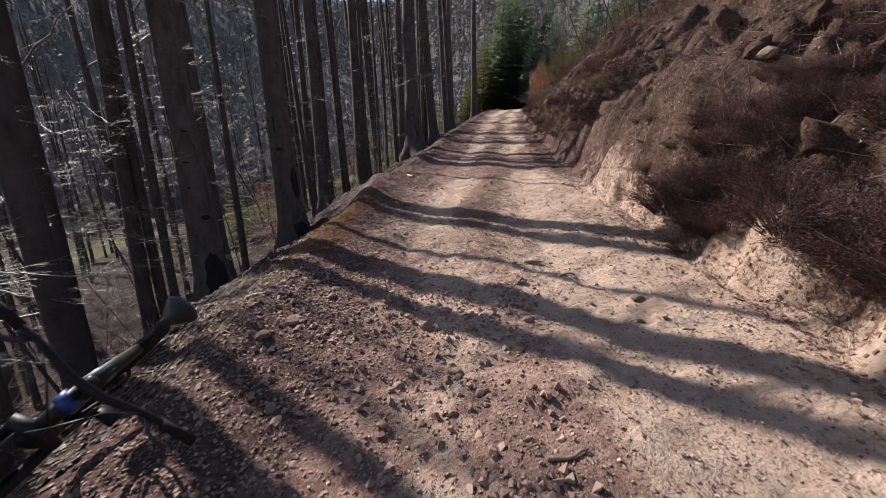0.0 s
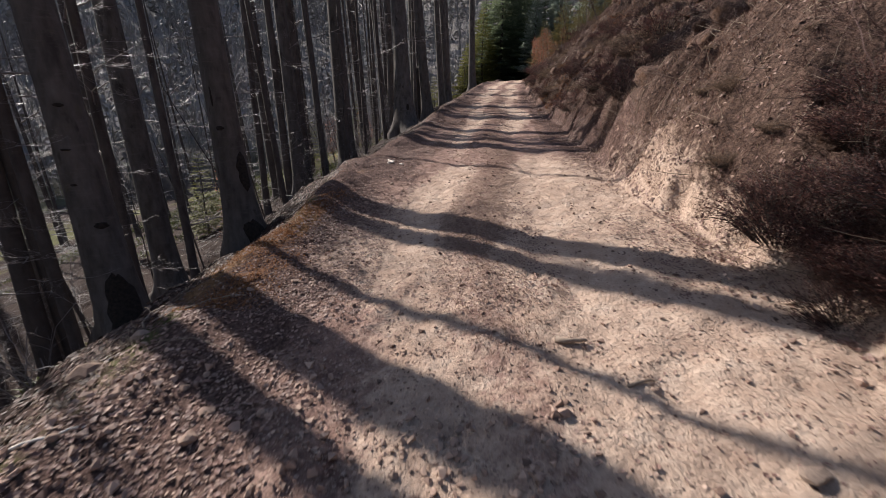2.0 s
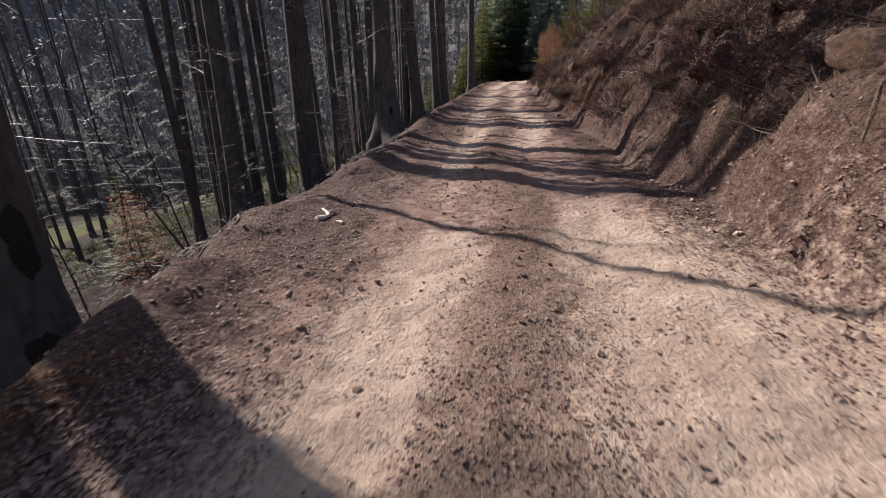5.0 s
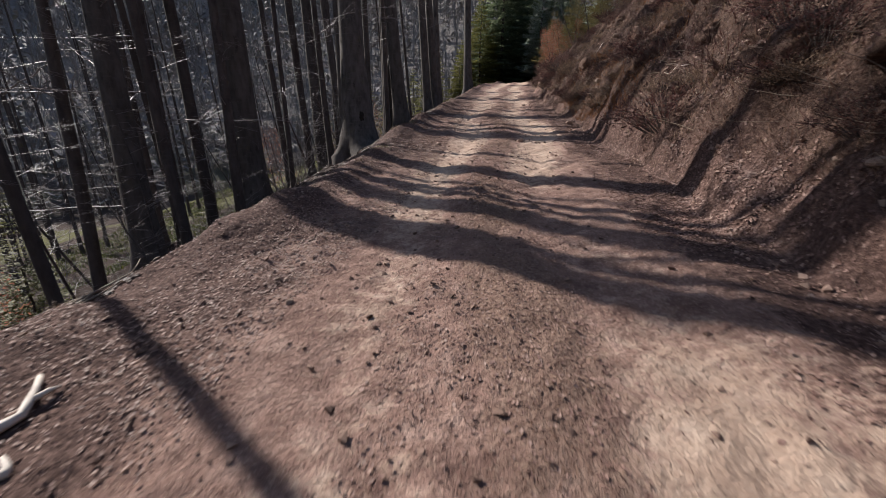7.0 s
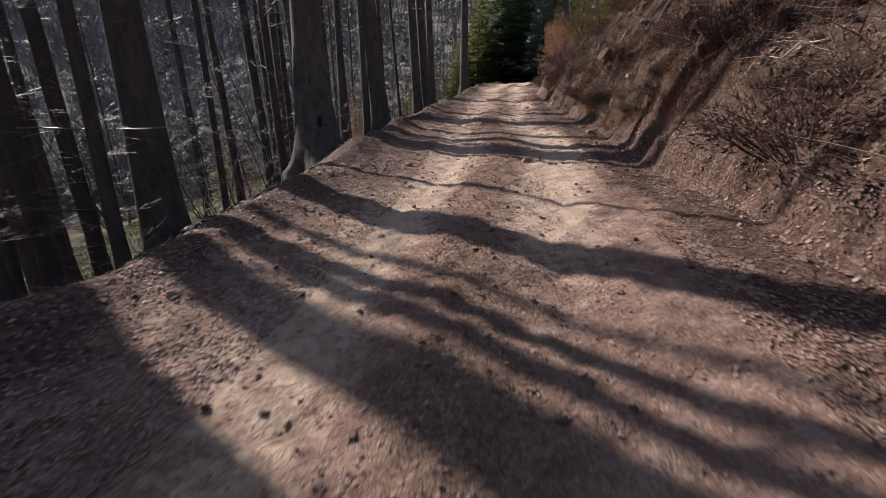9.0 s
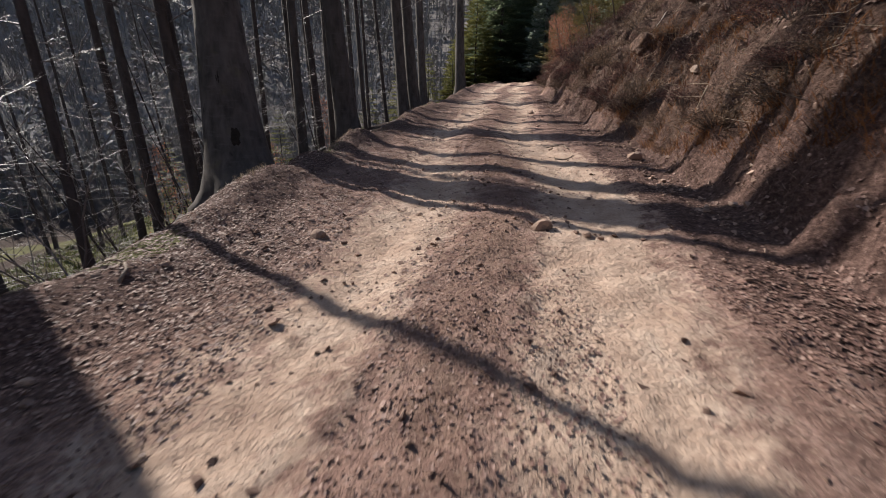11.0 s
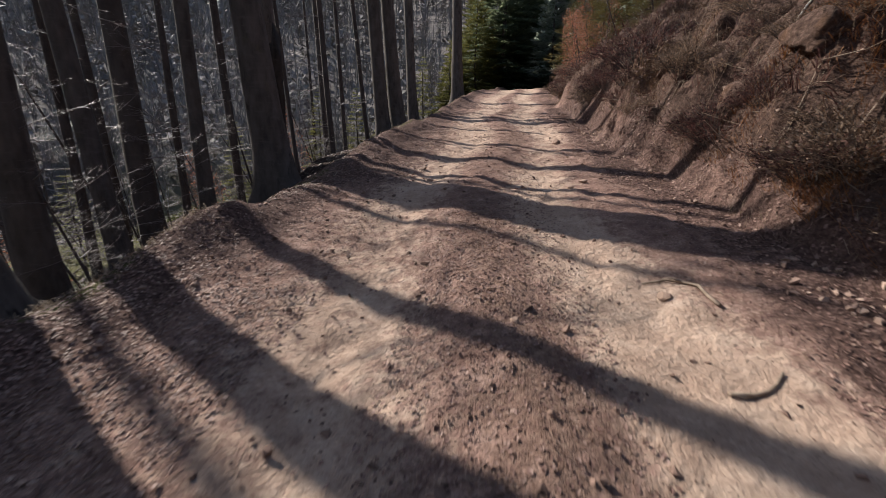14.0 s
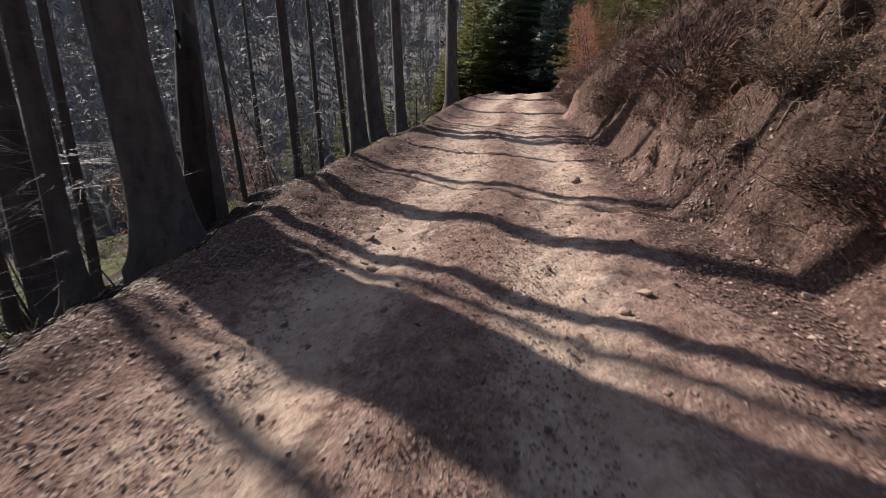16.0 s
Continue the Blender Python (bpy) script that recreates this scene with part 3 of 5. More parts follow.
beech(tree_at(-3.81, 20.32), 0.32, (-0.02, -0.01), 5, "very thick dark beech at the track edge", 6, 3, 1)
beech(tree_at(-1.57, 22.97), 0.37, (-0.031, 0.052), 6, "thick beech with wide roots at the track edge", 5, 3, 3, flare=1.15, scars=((1.2, -60, 0.12, 0.35), (2.1, -80, 0.07, 0.3)))
beech(tree_at(-0.61, 27.78), 0.27, (-0.068, -0.028), 7, EDGE, 4.5, 4, 4)
beech(tree_at(0.30, 36.1), 0.24, (-0.062, -0.043), 8, EDGE, 4.5, 4, 3)
beech(tree_at(0.75, 36.7), 0.25, (-0.066, -0.03), 9, "dark beech close beside its twin at the track edge", 5, 4, 3)
beech(tree_at(0.95, 43.5), 0.26, (-0.043, -0.004), 10, EDGE, 5, 4, 3)
beech(tree_at(3.47, 48.44), 0.34, (-0.02, 0.0), 12, "straight pale beech beside young spruces", 7, 2, 0)

for x, y, r, lean, sd_ in ((-1.9, 27.75, 0.13, (-0.01, 0.02), 21), (-1.3, 28.95, 0.11, (-0.02, 0.0), 22), (-2.75, 26.6, 0.15, (-0.10, 0.02), 24), (-2.3, 24.75, 0.19, (-0.02, 0.02), 25), (-1.5, 30.55, 0.19, (-0.02, -0.01), 23)):
    beech(tree_at(x, y), r, lean, sd_, "grey beech of middling girth behind the track edge", 4.5, 3, 2, h=17.0)

# slimmer trees down the slope
SLIM = [(-5.2, 7.7, 0.085), (-5.8, 8.22, 0.10), (-6.0, 7.98, 0.14), (-5.1, 5.3, 0.17), (-6.2, 6.65, 0.14), (-5.9, 4.0, 0.13), (-5.3, 9.25, 0.09), (-5.6, 11.45, 0.09),
        (-4.75, 15.4, 0.09), (-8.2, 14.3, 0.15), (-9.0, 14.0, 0.09), (-3.9, 17.35, 0.09), (-4.6, 19.65, 0.13), (-3.4, 18.6, 0.10),
        (-5.7, 18.5, 0.13), (-6.6, 20.0, 0.16), (-5.2, 19.35, 0.14), (-7.2, 21.1, 0.15), (-6.0, 20.6, 0.13), (-8.0, 22.75, 0.16),
        (-3.2, 21.5, 0.06), (-4.6, 25.25, 0.15), (-2.5, 23.35, 0.12), (-4.1, 26.4, 0.19), (-3.5, 26.95, 0.10), (-4.6, 30.1, 0.23), (-4.0, 30.55, 0.13), (-5.2, 30.0, 0.10), (-3.4, 32.3, 0.10),
        (-2.9, 33.6, 0.13), (-1.7, 32.4, 0.08), (-2.4, 38.5, 0.12), (-1.3, 35.0, 0.07), (-1.0, 40.5, 0.14), (-6.8, 9.0, 0.12), (-7.4, 6.2, 0.14), (-7.0, 3.0, 0.15), (-4.9, 2.6, 0.10)]
OPEN = ((1.7, 2.65), (4.4, 4.7), (5.0, 6.45), (7.65, 10.95), (11.2, 13.5), (13.95, 14.4), (14.7, 15.0), (16.0, 17.0), (17.5, 18.95), (19.3, 20.6), (22.3, 22.7), (23.2, 23.7), (24.5, 25.75), (26.35, 26.8), (28.0, 29.0), (29.6, 35.5))      # lanes through which the sun reaches the track
rng = np.random.RandomState(5)
made = [(x, y) for x, y, r in SLIM] + [(-4.6, 8.1), (-6.75, 12.3), (-3.68, 10.4), (-5.0, 17.8), (-3.8, 20.2), (-1.6, 23), (-0.6, 27.7)]
for k in range(6000):
    if len(SLIM) >= 140:
        break
    d, y = 4.5 + 40 * rng.rand() ** 1.4, rng.uniform(-6, 47)
    x = float(LEFT(y)) - d
    lane = y + 0.781 * x
    if d < 17 and any(a - 0.12 < lane - 0.15 < b + 0.12 for a, b in OPEN):
        continue
    if min(math.hypot(x - a, y - b) for a, b in made) < 0.9 + 0.02 * d:
        continue
    made.append((x, y))
    SLIM.append((x, y, rng.uniform(0.06, 0.17) + 0.001 * d))
SLIM.append((-6.6, 18.28, 0.17))
variants = []
for k in range(14):
    vr = np.random.RandomState(100 + k)
    line = trunk_line(17.0, (vr.uniform(-0.055, -0.01) if k < 7 else vr.uniform(-0.12, -0.01), vr.uniform(-0.02, 0.03)), vr, 0.22)
    base = thing("slim_tree", (0, 0, -200), "slim grey forest tree with bare twigs on the slope", "tree", "slim trees on the slope")
    part("trunk", trunk_shape(line, 0.12, vr, 10, 0.35), M_SLIM, base)
    part("crown", crown_shape(line, 0.12, vr, 0.9, 7 if k < 7 else 2, 4 if k < 7 else 3, 4 if k < 7 else 2), M_TWIG, base, "bare silvery twigs")
    variants.append(base)
for k, (x, y, r) in enumerate(SLIM):
    sc = r / 0.12
    m = pose(*tree_at(x, y), 0, 0, rng.uniform(-35, 35)) @ Matrix.Diagonal((sc, sc, 0.55 + 0.45 * sc, 1))
    if k < 14:
        variants[k].matrix_basis = m
    else:
        copy_thing(variants[(k * 5 + k // 7) % 7 + (7 if LEFT(y) - x > 14 or k % 3 == 0 else 0)], m)

# a dark broken snag between the beeches
for x, y, r, h in ((-1.25, 29.6, 0.20, 3.3),):
    sr = np.random.RandomState(int(x * -10))
    ob = thing("dead_stump", tree_at(x, y), "dark rotten broken trunk among the beeches", "tree stump", "dead trunks")
    line = np.stack([np.zeros(10), 0.03 * np.arange(10), np.linspace(-0.4, h, 10)], -1)
    s = Shape()
    s.tube(line, np.linspace(r * 1.25, r * 0.8, 10), 12, True, 0.22, sr)
    v = s.v[0]
    top = v[:, 2] > h - 0.2
    v[top, 2] += sr.uniform(-0.5, 0.3, top.sum())
    part("trunk", s, M_DEAD, ob)


# ---- spruces and pines ----
def frond(rng, length, needles, droop):
    """One conifer branch along +x: a stem with many short needle blades on flat side shoots."""
    s = Shape()
    t = np.linspace(0, 1, 6)
    pts = np.stack([t * length, 0.06 * length * rng.randn() * t ** 2, -droop * length * t ** 1.5 + 0.12 * length * t ** 4], -1)
    v, f = [], []
    for i in range(needles):
        q = rng.uniform(0.08, 1.0) ** 0.8
        p = np.array([np.interp(q, t, pts[:, k]) for k in range(3)])
        side = rng.choice([-1, 1])
        reach = length * (0.42 * (1 - q) + 0.10) * rng.uniform(0.35, 1.0)
        c = p + np.array([reach * 0.6, side * reach * 0.8, -0.35 * reach * rng.rand()])
        d = np.array([0.7 + 0.3 * rng.rand(), side * rng.uniform(0.2, 0.9), rng.uniform(-0.5, 0.15)]) * length * rng.uniform(0.075, 0.14)
        w = np.cross(d, np.array([0.2 * rng.randn(), 0.2 * rng.randn(), 1.0]))
        w = w / (np.linalg.norm(w) + 1e-9) * length * rng.uniform(0.02, 0.036)
        k = len(v)
        v += [c - w, c + d * 0.5 - w * 1.1, c + d, c + d * 0.45 + w * 1.1, c + w]
        f.append((k, k + 1, k + 2, k + 3, k + 4))
    s.add(v, f)
    return s.merged(), s.f


def spruce(name, at, label, h, spread, whorls, per, needles, material, seed, droop=0.35, bare=0.02, group="conifers"):
    rng = np.random.RandomState(seed)
    fr = [frond(rng, 1.0, needles, droop) for k in range(5)]
    ob = thing(name, at, label, "tree", group)
    s = Shape()
    z = np.linspace(-0.4, h, 9)
    s.tube(np.stack([0.04 * np.sin(z), 0.04 * np.cos(z * 0.7), z], -1), 0.013 * h * (1.03 - z / h * 0.98).clip(0.02), 8)
    part("trunk", s, M_SLIM, ob)
    c = Shape()
    for i in range(whorls):
        q = bare + (1 - bare) * (i + rng.rand() * 0.6) / whorls
        for j in range(per):
            v, f = fr[rng.randint(5)]
            ln = spread * (1.04 - q) ** 0.85 * rng.uniform(0.65, 1.12) + 0.12
            c.add(place(v * ln, (0, 0, h * q), j * 6.283 / per + i * 1.1 + rng.uniform(-0.3, 0.3), 0.55 * q - 0.05 + rng.uniform(-0.1, 0.12)), f)
    part("crown", c, material, ob, "layered drooping needle branches", )
    return ob


CON = "dense dark green spruce at the bend of the track"
s1 = spruce("spruce_tree", tree_at(7.9, 60.0), CON, 17, 3.4, 40, 9, 100, M_NEEDLE, 31)
s3 = spruce("spruce_tree", tree_at(5.3, 57.6), "sunlit yellowish green spruce beside the bend of the track", 10, 2.6, 32, 9, 110, M_NEEDLE_LIGHT, 33)
s4 = spruce("pine_tree", tree_at(11.5, 57.0), "bluish green pine on the bank above the bend", 10, 2.3, 26, 8, 90, M_PINE, 34, 0.1, 0.08)
s5 = spruce("spruce_tree", tree_at(0.9, 58.5), "small light green spruce among the beeches", 7, 1.7, 20, 7, 64, M_NEEDLE_LIGHT, 35)
s6 = spruce("pine_tree", tree_at(10.6, 48.2), "yellowish green young pine on the upper bank", 4.5, 1.5, 15, 7, 60, M_OLIVE, 36, 0.1, 0.08)
for src, x, y, turn, k in ((s1, 10.6, 63.5, 40, 1.1), (s1, 14.5, 62.0, 130, 0.9), (s1, 6.2, 63.5, 70, 0.9), (s1, 9.2, 61.8, 250, 1.0), (s3, 3.6, 59.5, 80, 0.8), (s1, 12.5, 67.0, 200, 1.1),
                           (s3, 6.6, 58.6, 160, 0.62), (s5, 3.2, 58.0, 20, 1.0), (s5, -1.6, 54.0, 20, 0.8), (s5, -4.6, 57.0, 310, 0.9), (s5, -0.4, 47.0, 120, 0.5),
                           (s5, -4.5, 45.0, 90, 0.6), (s5, -7.0, 40.0, 45, 0.6), (s5, -9.0, 33.0, 10, 0.55), (s5, -10.0, 20.0, 250, 0.5),
                           (s4, 14.0, 56.0, 120, 1.0), (s4, 16.5, 52.0, 250, 1.1), (s4, 20.0, 50.0, 300, 1.3),
                           (s6, 12.0, 46.5, 60, 1.0), (s6, 13.2, 50.5, 120, 1.3), (s6, 14.5, 47.0, 200, 1.4), (s6, 12.6, 42.5, 20, 0.9), (s6, 15.0, 41.0, 90, 1.2), (s6, 17.5, 44.0, 150, 1.5),
                           (s6, 10.4, 36.5, 20, 0.5), (s6, 13.0, 34.0, 20, 0.8), (s6, 9.6, 30.5, 80, 0.35), (s6, 11.5, 27.0, 40, 0.6)):
    copy_thing(src, pose(*tree_at(x, y), 0, 0, turn) @ Matrix.Scale(k, 4))

# far woods on the other side of the valley
def far_woods():
    rng = np.random.RandomState(3)
    n = 15000
    a, d = rng.uniform(radians(15), radians(220), n), 66 + 290 * rng.rand(n) ** 1.0
    xs, ys = -10 + d * np.cos(a), 20 + d * np.sin(a)
    keep = (xs < RIGHT(np.minimum(ys, 75)) + 8) | (d > 100)
    xs, ys, d = xs[keep], ys[keep], d[keep]
    zs = height(xs, ys)
    v, f = [], []
    for x, y, z, q in zip(xs, ys, zs, d):
        h = rng.uniform(9, 17)
        conifer = rng.rand() < 0.3
        w = h * (0.0022 + 0.00003 * q)
        for k in range(16):
            b = rng.uniform(0, 6.28)
            ca, sa = math.cos(b), math.sin(b)
            if conifer:
                z0, out, up = h * (0.1 + 0.8 * k / 16), h * 0.2 * (1.05 - k / 16), -h * 0.05
            else:
                z0, out, up = h * rng.uniform(0.15, 0.6), h * rng.uniform(0.06, 0.22), h * rng.uniform(0.15, 0.4)
            ww = w * (6.0 if conifer else 1.0)
            i = len(v)
            v += [(x - sa * ww, y + ca * ww, z + z0), (x + sa * ww, y - ca * ww, z + z0), (x + ca * out, y + sa * out, z + z0 + up)]
            f.append((i, i + 1, i + 2))
        i = len(v)
        v += [(x - w, y, z - 1), (x + w, y, z - 1), (x, y, z + h), (x, y - w, z - 1), (x, y + w, z - 1)]
        f += [(i, i + 1, i + 2), (i + 3, i + 4, i + 2)]
    tagged(mesh_object("far_woods", v, f, M_FAR_HAZE), "distant bare and coniferous woods across the valley, with haze in their colour", "forest", kind="stuff")


far_woods()


# ---- bushes, grass and saplings ----
def heather_mesh(seed, stems, height_, spread, leaves=12, fine=1.0):
    rng = np.random.RandomState(seed)
    st, lf = Shape(), []
    f = []
    for k in range(stems):
        a, q = rng.uniform(0, 6.28), math.sqrt(rng.rand())
        root = np.array([0.35 * spread * q * math.cos(a), 0.35 * spread * q * math.sin(a), -0.06])
        d = np.array([math.cos(a) * q * spread * 0.75, math.sin(a) * q * spread * 0.75, height_ * (1.05 - 0.5 * q) * rng.uniform(0.6, 1.1)])
        w = np.linspace(0, 1, 3)
        pts = root + d * w[:, None] + np.array([0, 0, 0.25 * height_]) * (np.sin(w * 2.6) * q)[:, None] + 0.03 * rng.randn(3, 3) * w[:, None]
        if k % 2:
            st.tube(pts, 0.0045 * (1 - 0.7 * w), 3, False)
        for j in range(leaves):
            t = rng.uniform(0.2, 1.0)
            p = np.array([np.interp(t, w, pts[:, i]) for i in range(3)]) + 0.022 * rng.randn(3)
            dd = rng.randn(3) * 0.5 + d / (np.linalg.norm(d) + 1e-9)
            dd = dd / np.linalg.norm(dd) * rng.uniform(0.025, 0.06) * fine
            ww = np.cross(dd, rng.randn(3))
            ww = ww / (np.linalg.norm(ww) + 1e-9) * rng.uniform(0.004, 0.010) * fine
            i = len(lf)
            lf += [p - ww, p + dd, p + ww]
            f.append((i, i + 1, i + 2))
    leaf = Shape()
    leaf.add(lf, f)
    return st, leaf


def bush_kind(name, label, category, group, seeds, stems, h, spread, leaf_mat, leaves=12, fine=1.0):
    out = []
    for sd_ in seeds:
        ob = thing(name, (0, 0, -200), label, category, group)
        st, lf = heather_mesh(sd_, stems, h, spread, leaves, fine)
        part("woody_base", st, M_SLIM, ob)
        part("foliage", lf, leaf_mat, ob)
        out.append(ob)
    return out


def scatter(kinds, spots, rng, lo, hi, more=False):
    used = set(q.name for q in kinds) if more else set()
    for k, (x, y) in enumerate(spots):
        src = kinds[k % len(kinds)]
        m = pose(*tree_at(x, y), rng.uniform(-8, 8), rng.uniform(-25, -5), rng.uniform(0, 20)) @ pose(0, 0, 0, 0, 0, rng.uniform(0, 360)) @ Matrix.Scale(rng.uniform(lo, hi), 4)
        if src.name not in used:
            used.add(src.name)
            src.matrix_basis = m
        else:
            copy_thing(src, m)


rng = np.random.RandomState(21)
HEATHER = "dark reddish brown heather bush on the bank"
DRY = "dry golden brown heather bush on the bank"
dark = bush_kind("heather_bush", HEATHER, "bush", "heather on the bank", (1, 2, 3), 300, 0.55, 0.62, M_HEATHER, 22, 0.62)
gold = bush_kind("dry_bush", DRY, "bush", "dry bushes on the bank", (4, 5, 6), 300, 0.46, 0.55, M_HEATHER_GOLD, 22, 0.62)
dark_far = bush_kind("heather_bush", HEATHER, "bush", "heather on the bank", (7, 8, 9), 130, 0.5, 0.62, M_HEATHER)
gold_far = bush_kind("dry_bush", DRY, "bush", "dry bushes on the bank", (10, 11, 12), 130, 0.42, 0.55, M_HEATHER_GOLD)
spots = []
for k in range(55):
    y = rng.uniform(0.5, 6.2)
    spots.append((float(RIGHT(y)) + 0.42 + 5.5 * rng.rand() ** 1.5, y))
scatter(dark, spots, rng, 0.45, 0.95)
scatter(dark, [(3.02, 5.5), (3.2, 5.75), (3.1, 5.1), (3.3, 5.3), (3.5, 5.0), (3.6, 4.6), (3.2, 4.6), (2.95, 4.3), (3.0, 3.8), (2.9, 3.5), (3.3, 4.0), (3.6, 4.2),
               (3.6, 5.5), (3.9, 5.1), (3.1, 3.1), (3.7, 3.4), (4.0, 4.2), (4.3, 4.8), (3.0, 2.6), (3.4, 2.3), (4.1, 3.0), (4.6, 4.0), (3.05, 4.9), (3.4, 4.4), (3.15, 4.1), (2.85, 4.6)], rng, 0.7, 1.1, True)
spots = []
for k in range(120):
    y = rng.uniform(11, 46)
    spots.append((float(RIGHT(y)) + 0.38 + 6.0 * rng.rand() ** 1.5, y))
scatter(dark_far, spots, rng, 0.5, 1.3)
spots = [(3.15, 6.6), (3.3, 6.2), (3.45, 7.1), (3.6, 7.9), (3.7, 6.5), (3.35, 7.5), (3.2, 6.95)]
for k in range(90):
    y = rng.uniform(6, 17)
    spots.append((float(RIGHT(y)) + 0.7 + 5.0 * rng.rand() ** 1.3, y))
scatter(gold, spots, rng, 0.28, 0.62)
spots = [(5.9, 26.6), (6.3, 27.2), (6.1, 26.0), (6.6, 26.4), (5.6, 27.4)]
for k in range(130):
    y = rng.uniform(12, 48)
    spots.append((float(RIGHT(y)) + 0.35 + 5.5 * rng.rand() ** 1.5, y))
scatter(gold_far, spots, rng, 0.45, 1.2)


def blades(name, label, count, pick, rng, material, lo, hi, width, lean):
    v, f = [], []
    xs, ys = pick(rng, count)
    zs = height(xs, ys)
    for x, y, z in zip(xs, ys, zs):
        a, ln = rng.uniform(0, 6.28), rng.uniform(lo, hi)
        d = np.array([math.cos(a) * lean * rng.rand() - 0.25 * lean, math.sin(a) * lean * rng.rand(), 1.0])
        d = d / np.linalg.norm(d) * ln
        w = np.array([-math.sin(a), math.cos(a), 0]) * width * rng.uniform(0.6, 1.4)
        p = np.array([x, y, z - 0.01])
        tip = p + d + np.array([math.cos(a), math.sin(a), -0.9]) * ln * rng.uniform(0.05, 0.4)
        k = len(v)
        v += [p - w, p + w, p + d * 0.6 + w * 0.7, tip, p + d * 0.6 - w * 0.7]
        f += [(k, k + 1, k + 2, k + 4), (k + 4, k + 2, k + 3)]
    ob = mesh_object(name, v, f, material)
    return tagged(ob, label, "grass", kind="stuff")


def on_bank(y0, y1, e0, e1, clump=0.9, bias=0.0):
    def pick(rng, n):
        y = rng.uniform(y0, y1, n * 3)
        x = RIGHT(y) + e0 + (e1 - e0) * rng.rand(n * 3) ** 1.4
        keep = fbm(x, y, clump, 2) + 0.25 * rng.randn(n * 3) > bias
        return x[keep][:n], y[keep][:n]
    return pick


rng = np.random.RandomState(9)
blades("dry_grass", "tufts of dry straw coloured grass on the bank", 16000, on_bank(0, 48, 0.05, 5.0, 1.1, 0.25), rng, M_GRASS, 0.06, 0.24, 0.0018, 1.0)
blades("dead_bracken", "matted rust brown dead bracken on the bank", 75000, on_bank(0, 44, 0.28, 6.5, 0.8, 0.1), rng, M_BRACKEN, 0.05, 0.20, 0.0026, 2.0)
blades("dark_bracken", "dark brown dead undergrowth on the bank", 32000, on_bank(0, 44, 0.32, 5.5, 0.7, 0.15), rng, M_HEATHER, 0.05, 0.20, 0.003, 1.9)
blades("rusty_grass", "hanging rust orange grass mats on the bank", 22000, on_bank(17.5, 25, 0.25, 3.6, 1.3, 0.3), rng, M_RUSTY, 0.08, 0.22, 0.0028, 1.6)

blades("scrub", "low brown scrub on the far part of the bank", 15000, on_bank(15, 54, 0.6, 8.0, 0.8, 0.15), rng, M_HEATHER_GOLD, 0.10, 0.36, 0.006, 1.3)
blades("dark_scrub", "low dark red scrub on the far part of the bank", 15000, on_bank(15, 54, 0.6, 8.0, 0.7, 0.15), rng, M_HEATHER, 0.10, 0.36, 0.006, 1.3)


def edge_pick(u0, u1, bias):
    def pick(rng, n):
        y = rng.uniform(-1, 46, n * 4)
        x = LEFT(y) + (u0 + (u1 - u0) * rng.rand(n * 4))
        keep = fbm(x, y, 0.9, 2) > bias
        return x[keep][:n], y[keep][:n]
    return pick


def deep_pick(rng, n):
    y = rng.uniform(2, 62, n * 5)
    x = LEFT(y) - 5 - 25 * rng.rand(n * 5)
    keep = fbm(x, y, 0.12, 2) > 0.12
    return x[keep][:n], y[keep][:n]


def crown_pick(rng, n):
    y = rng.uniform(4.5, 26, n * 5)
    u = 0.585 + 0.05 * np.sin(y * 0.7) + 0.055 * rng.randn(n * 5)
    x = LEFT(y) + (RIGHT(y) - LEFT(y)) * u
    keep = fbm(x, y, 0.8, 2) + 0.2 * rng.randn(n * 5) > 0.02 + 0.25 * step(14, 18, y)
    return x[keep][:n], y[keep][:n]


blades("stubble", "short dry straw coloured stubble on the crown of the track", 22000, crown_pick, rng, M_BRACKEN, 0.012, 0.05, 0.0022, 1.6)
def rust_pick(rng, n):
    y = 5.2 + 4.2 * rng.rand(n * 4)
    x = LEFT(y) + 0.28 + 0.22 * rng.randn(n * 4)
    keep = fbm(x + 31, y, 0.9, 2) + 0.12 * rng.randn(n * 4) > -0.05
    return x[keep][:n], y[keep][:n]


blades("rusty_moss", "rust orange moss and dead grass on the track edge", 26000, rust_pick, rng, M_RUSTY, 0.012, 0.045, 0.004, 1.8)
blades("edge_grass", "yellowish grass and moss tufts on the track edge", 7000, edge_pick(-0.5, 0.35, 0.22), rng, M_GRASS, 0.03, 0.10, 0.003, 1.0)
blades("slope_grass", "green grass patches on the slope below the track", 26000, deep_pick, rng, M_GREEN, 0.12, 0.4, 0.02, 1.0)


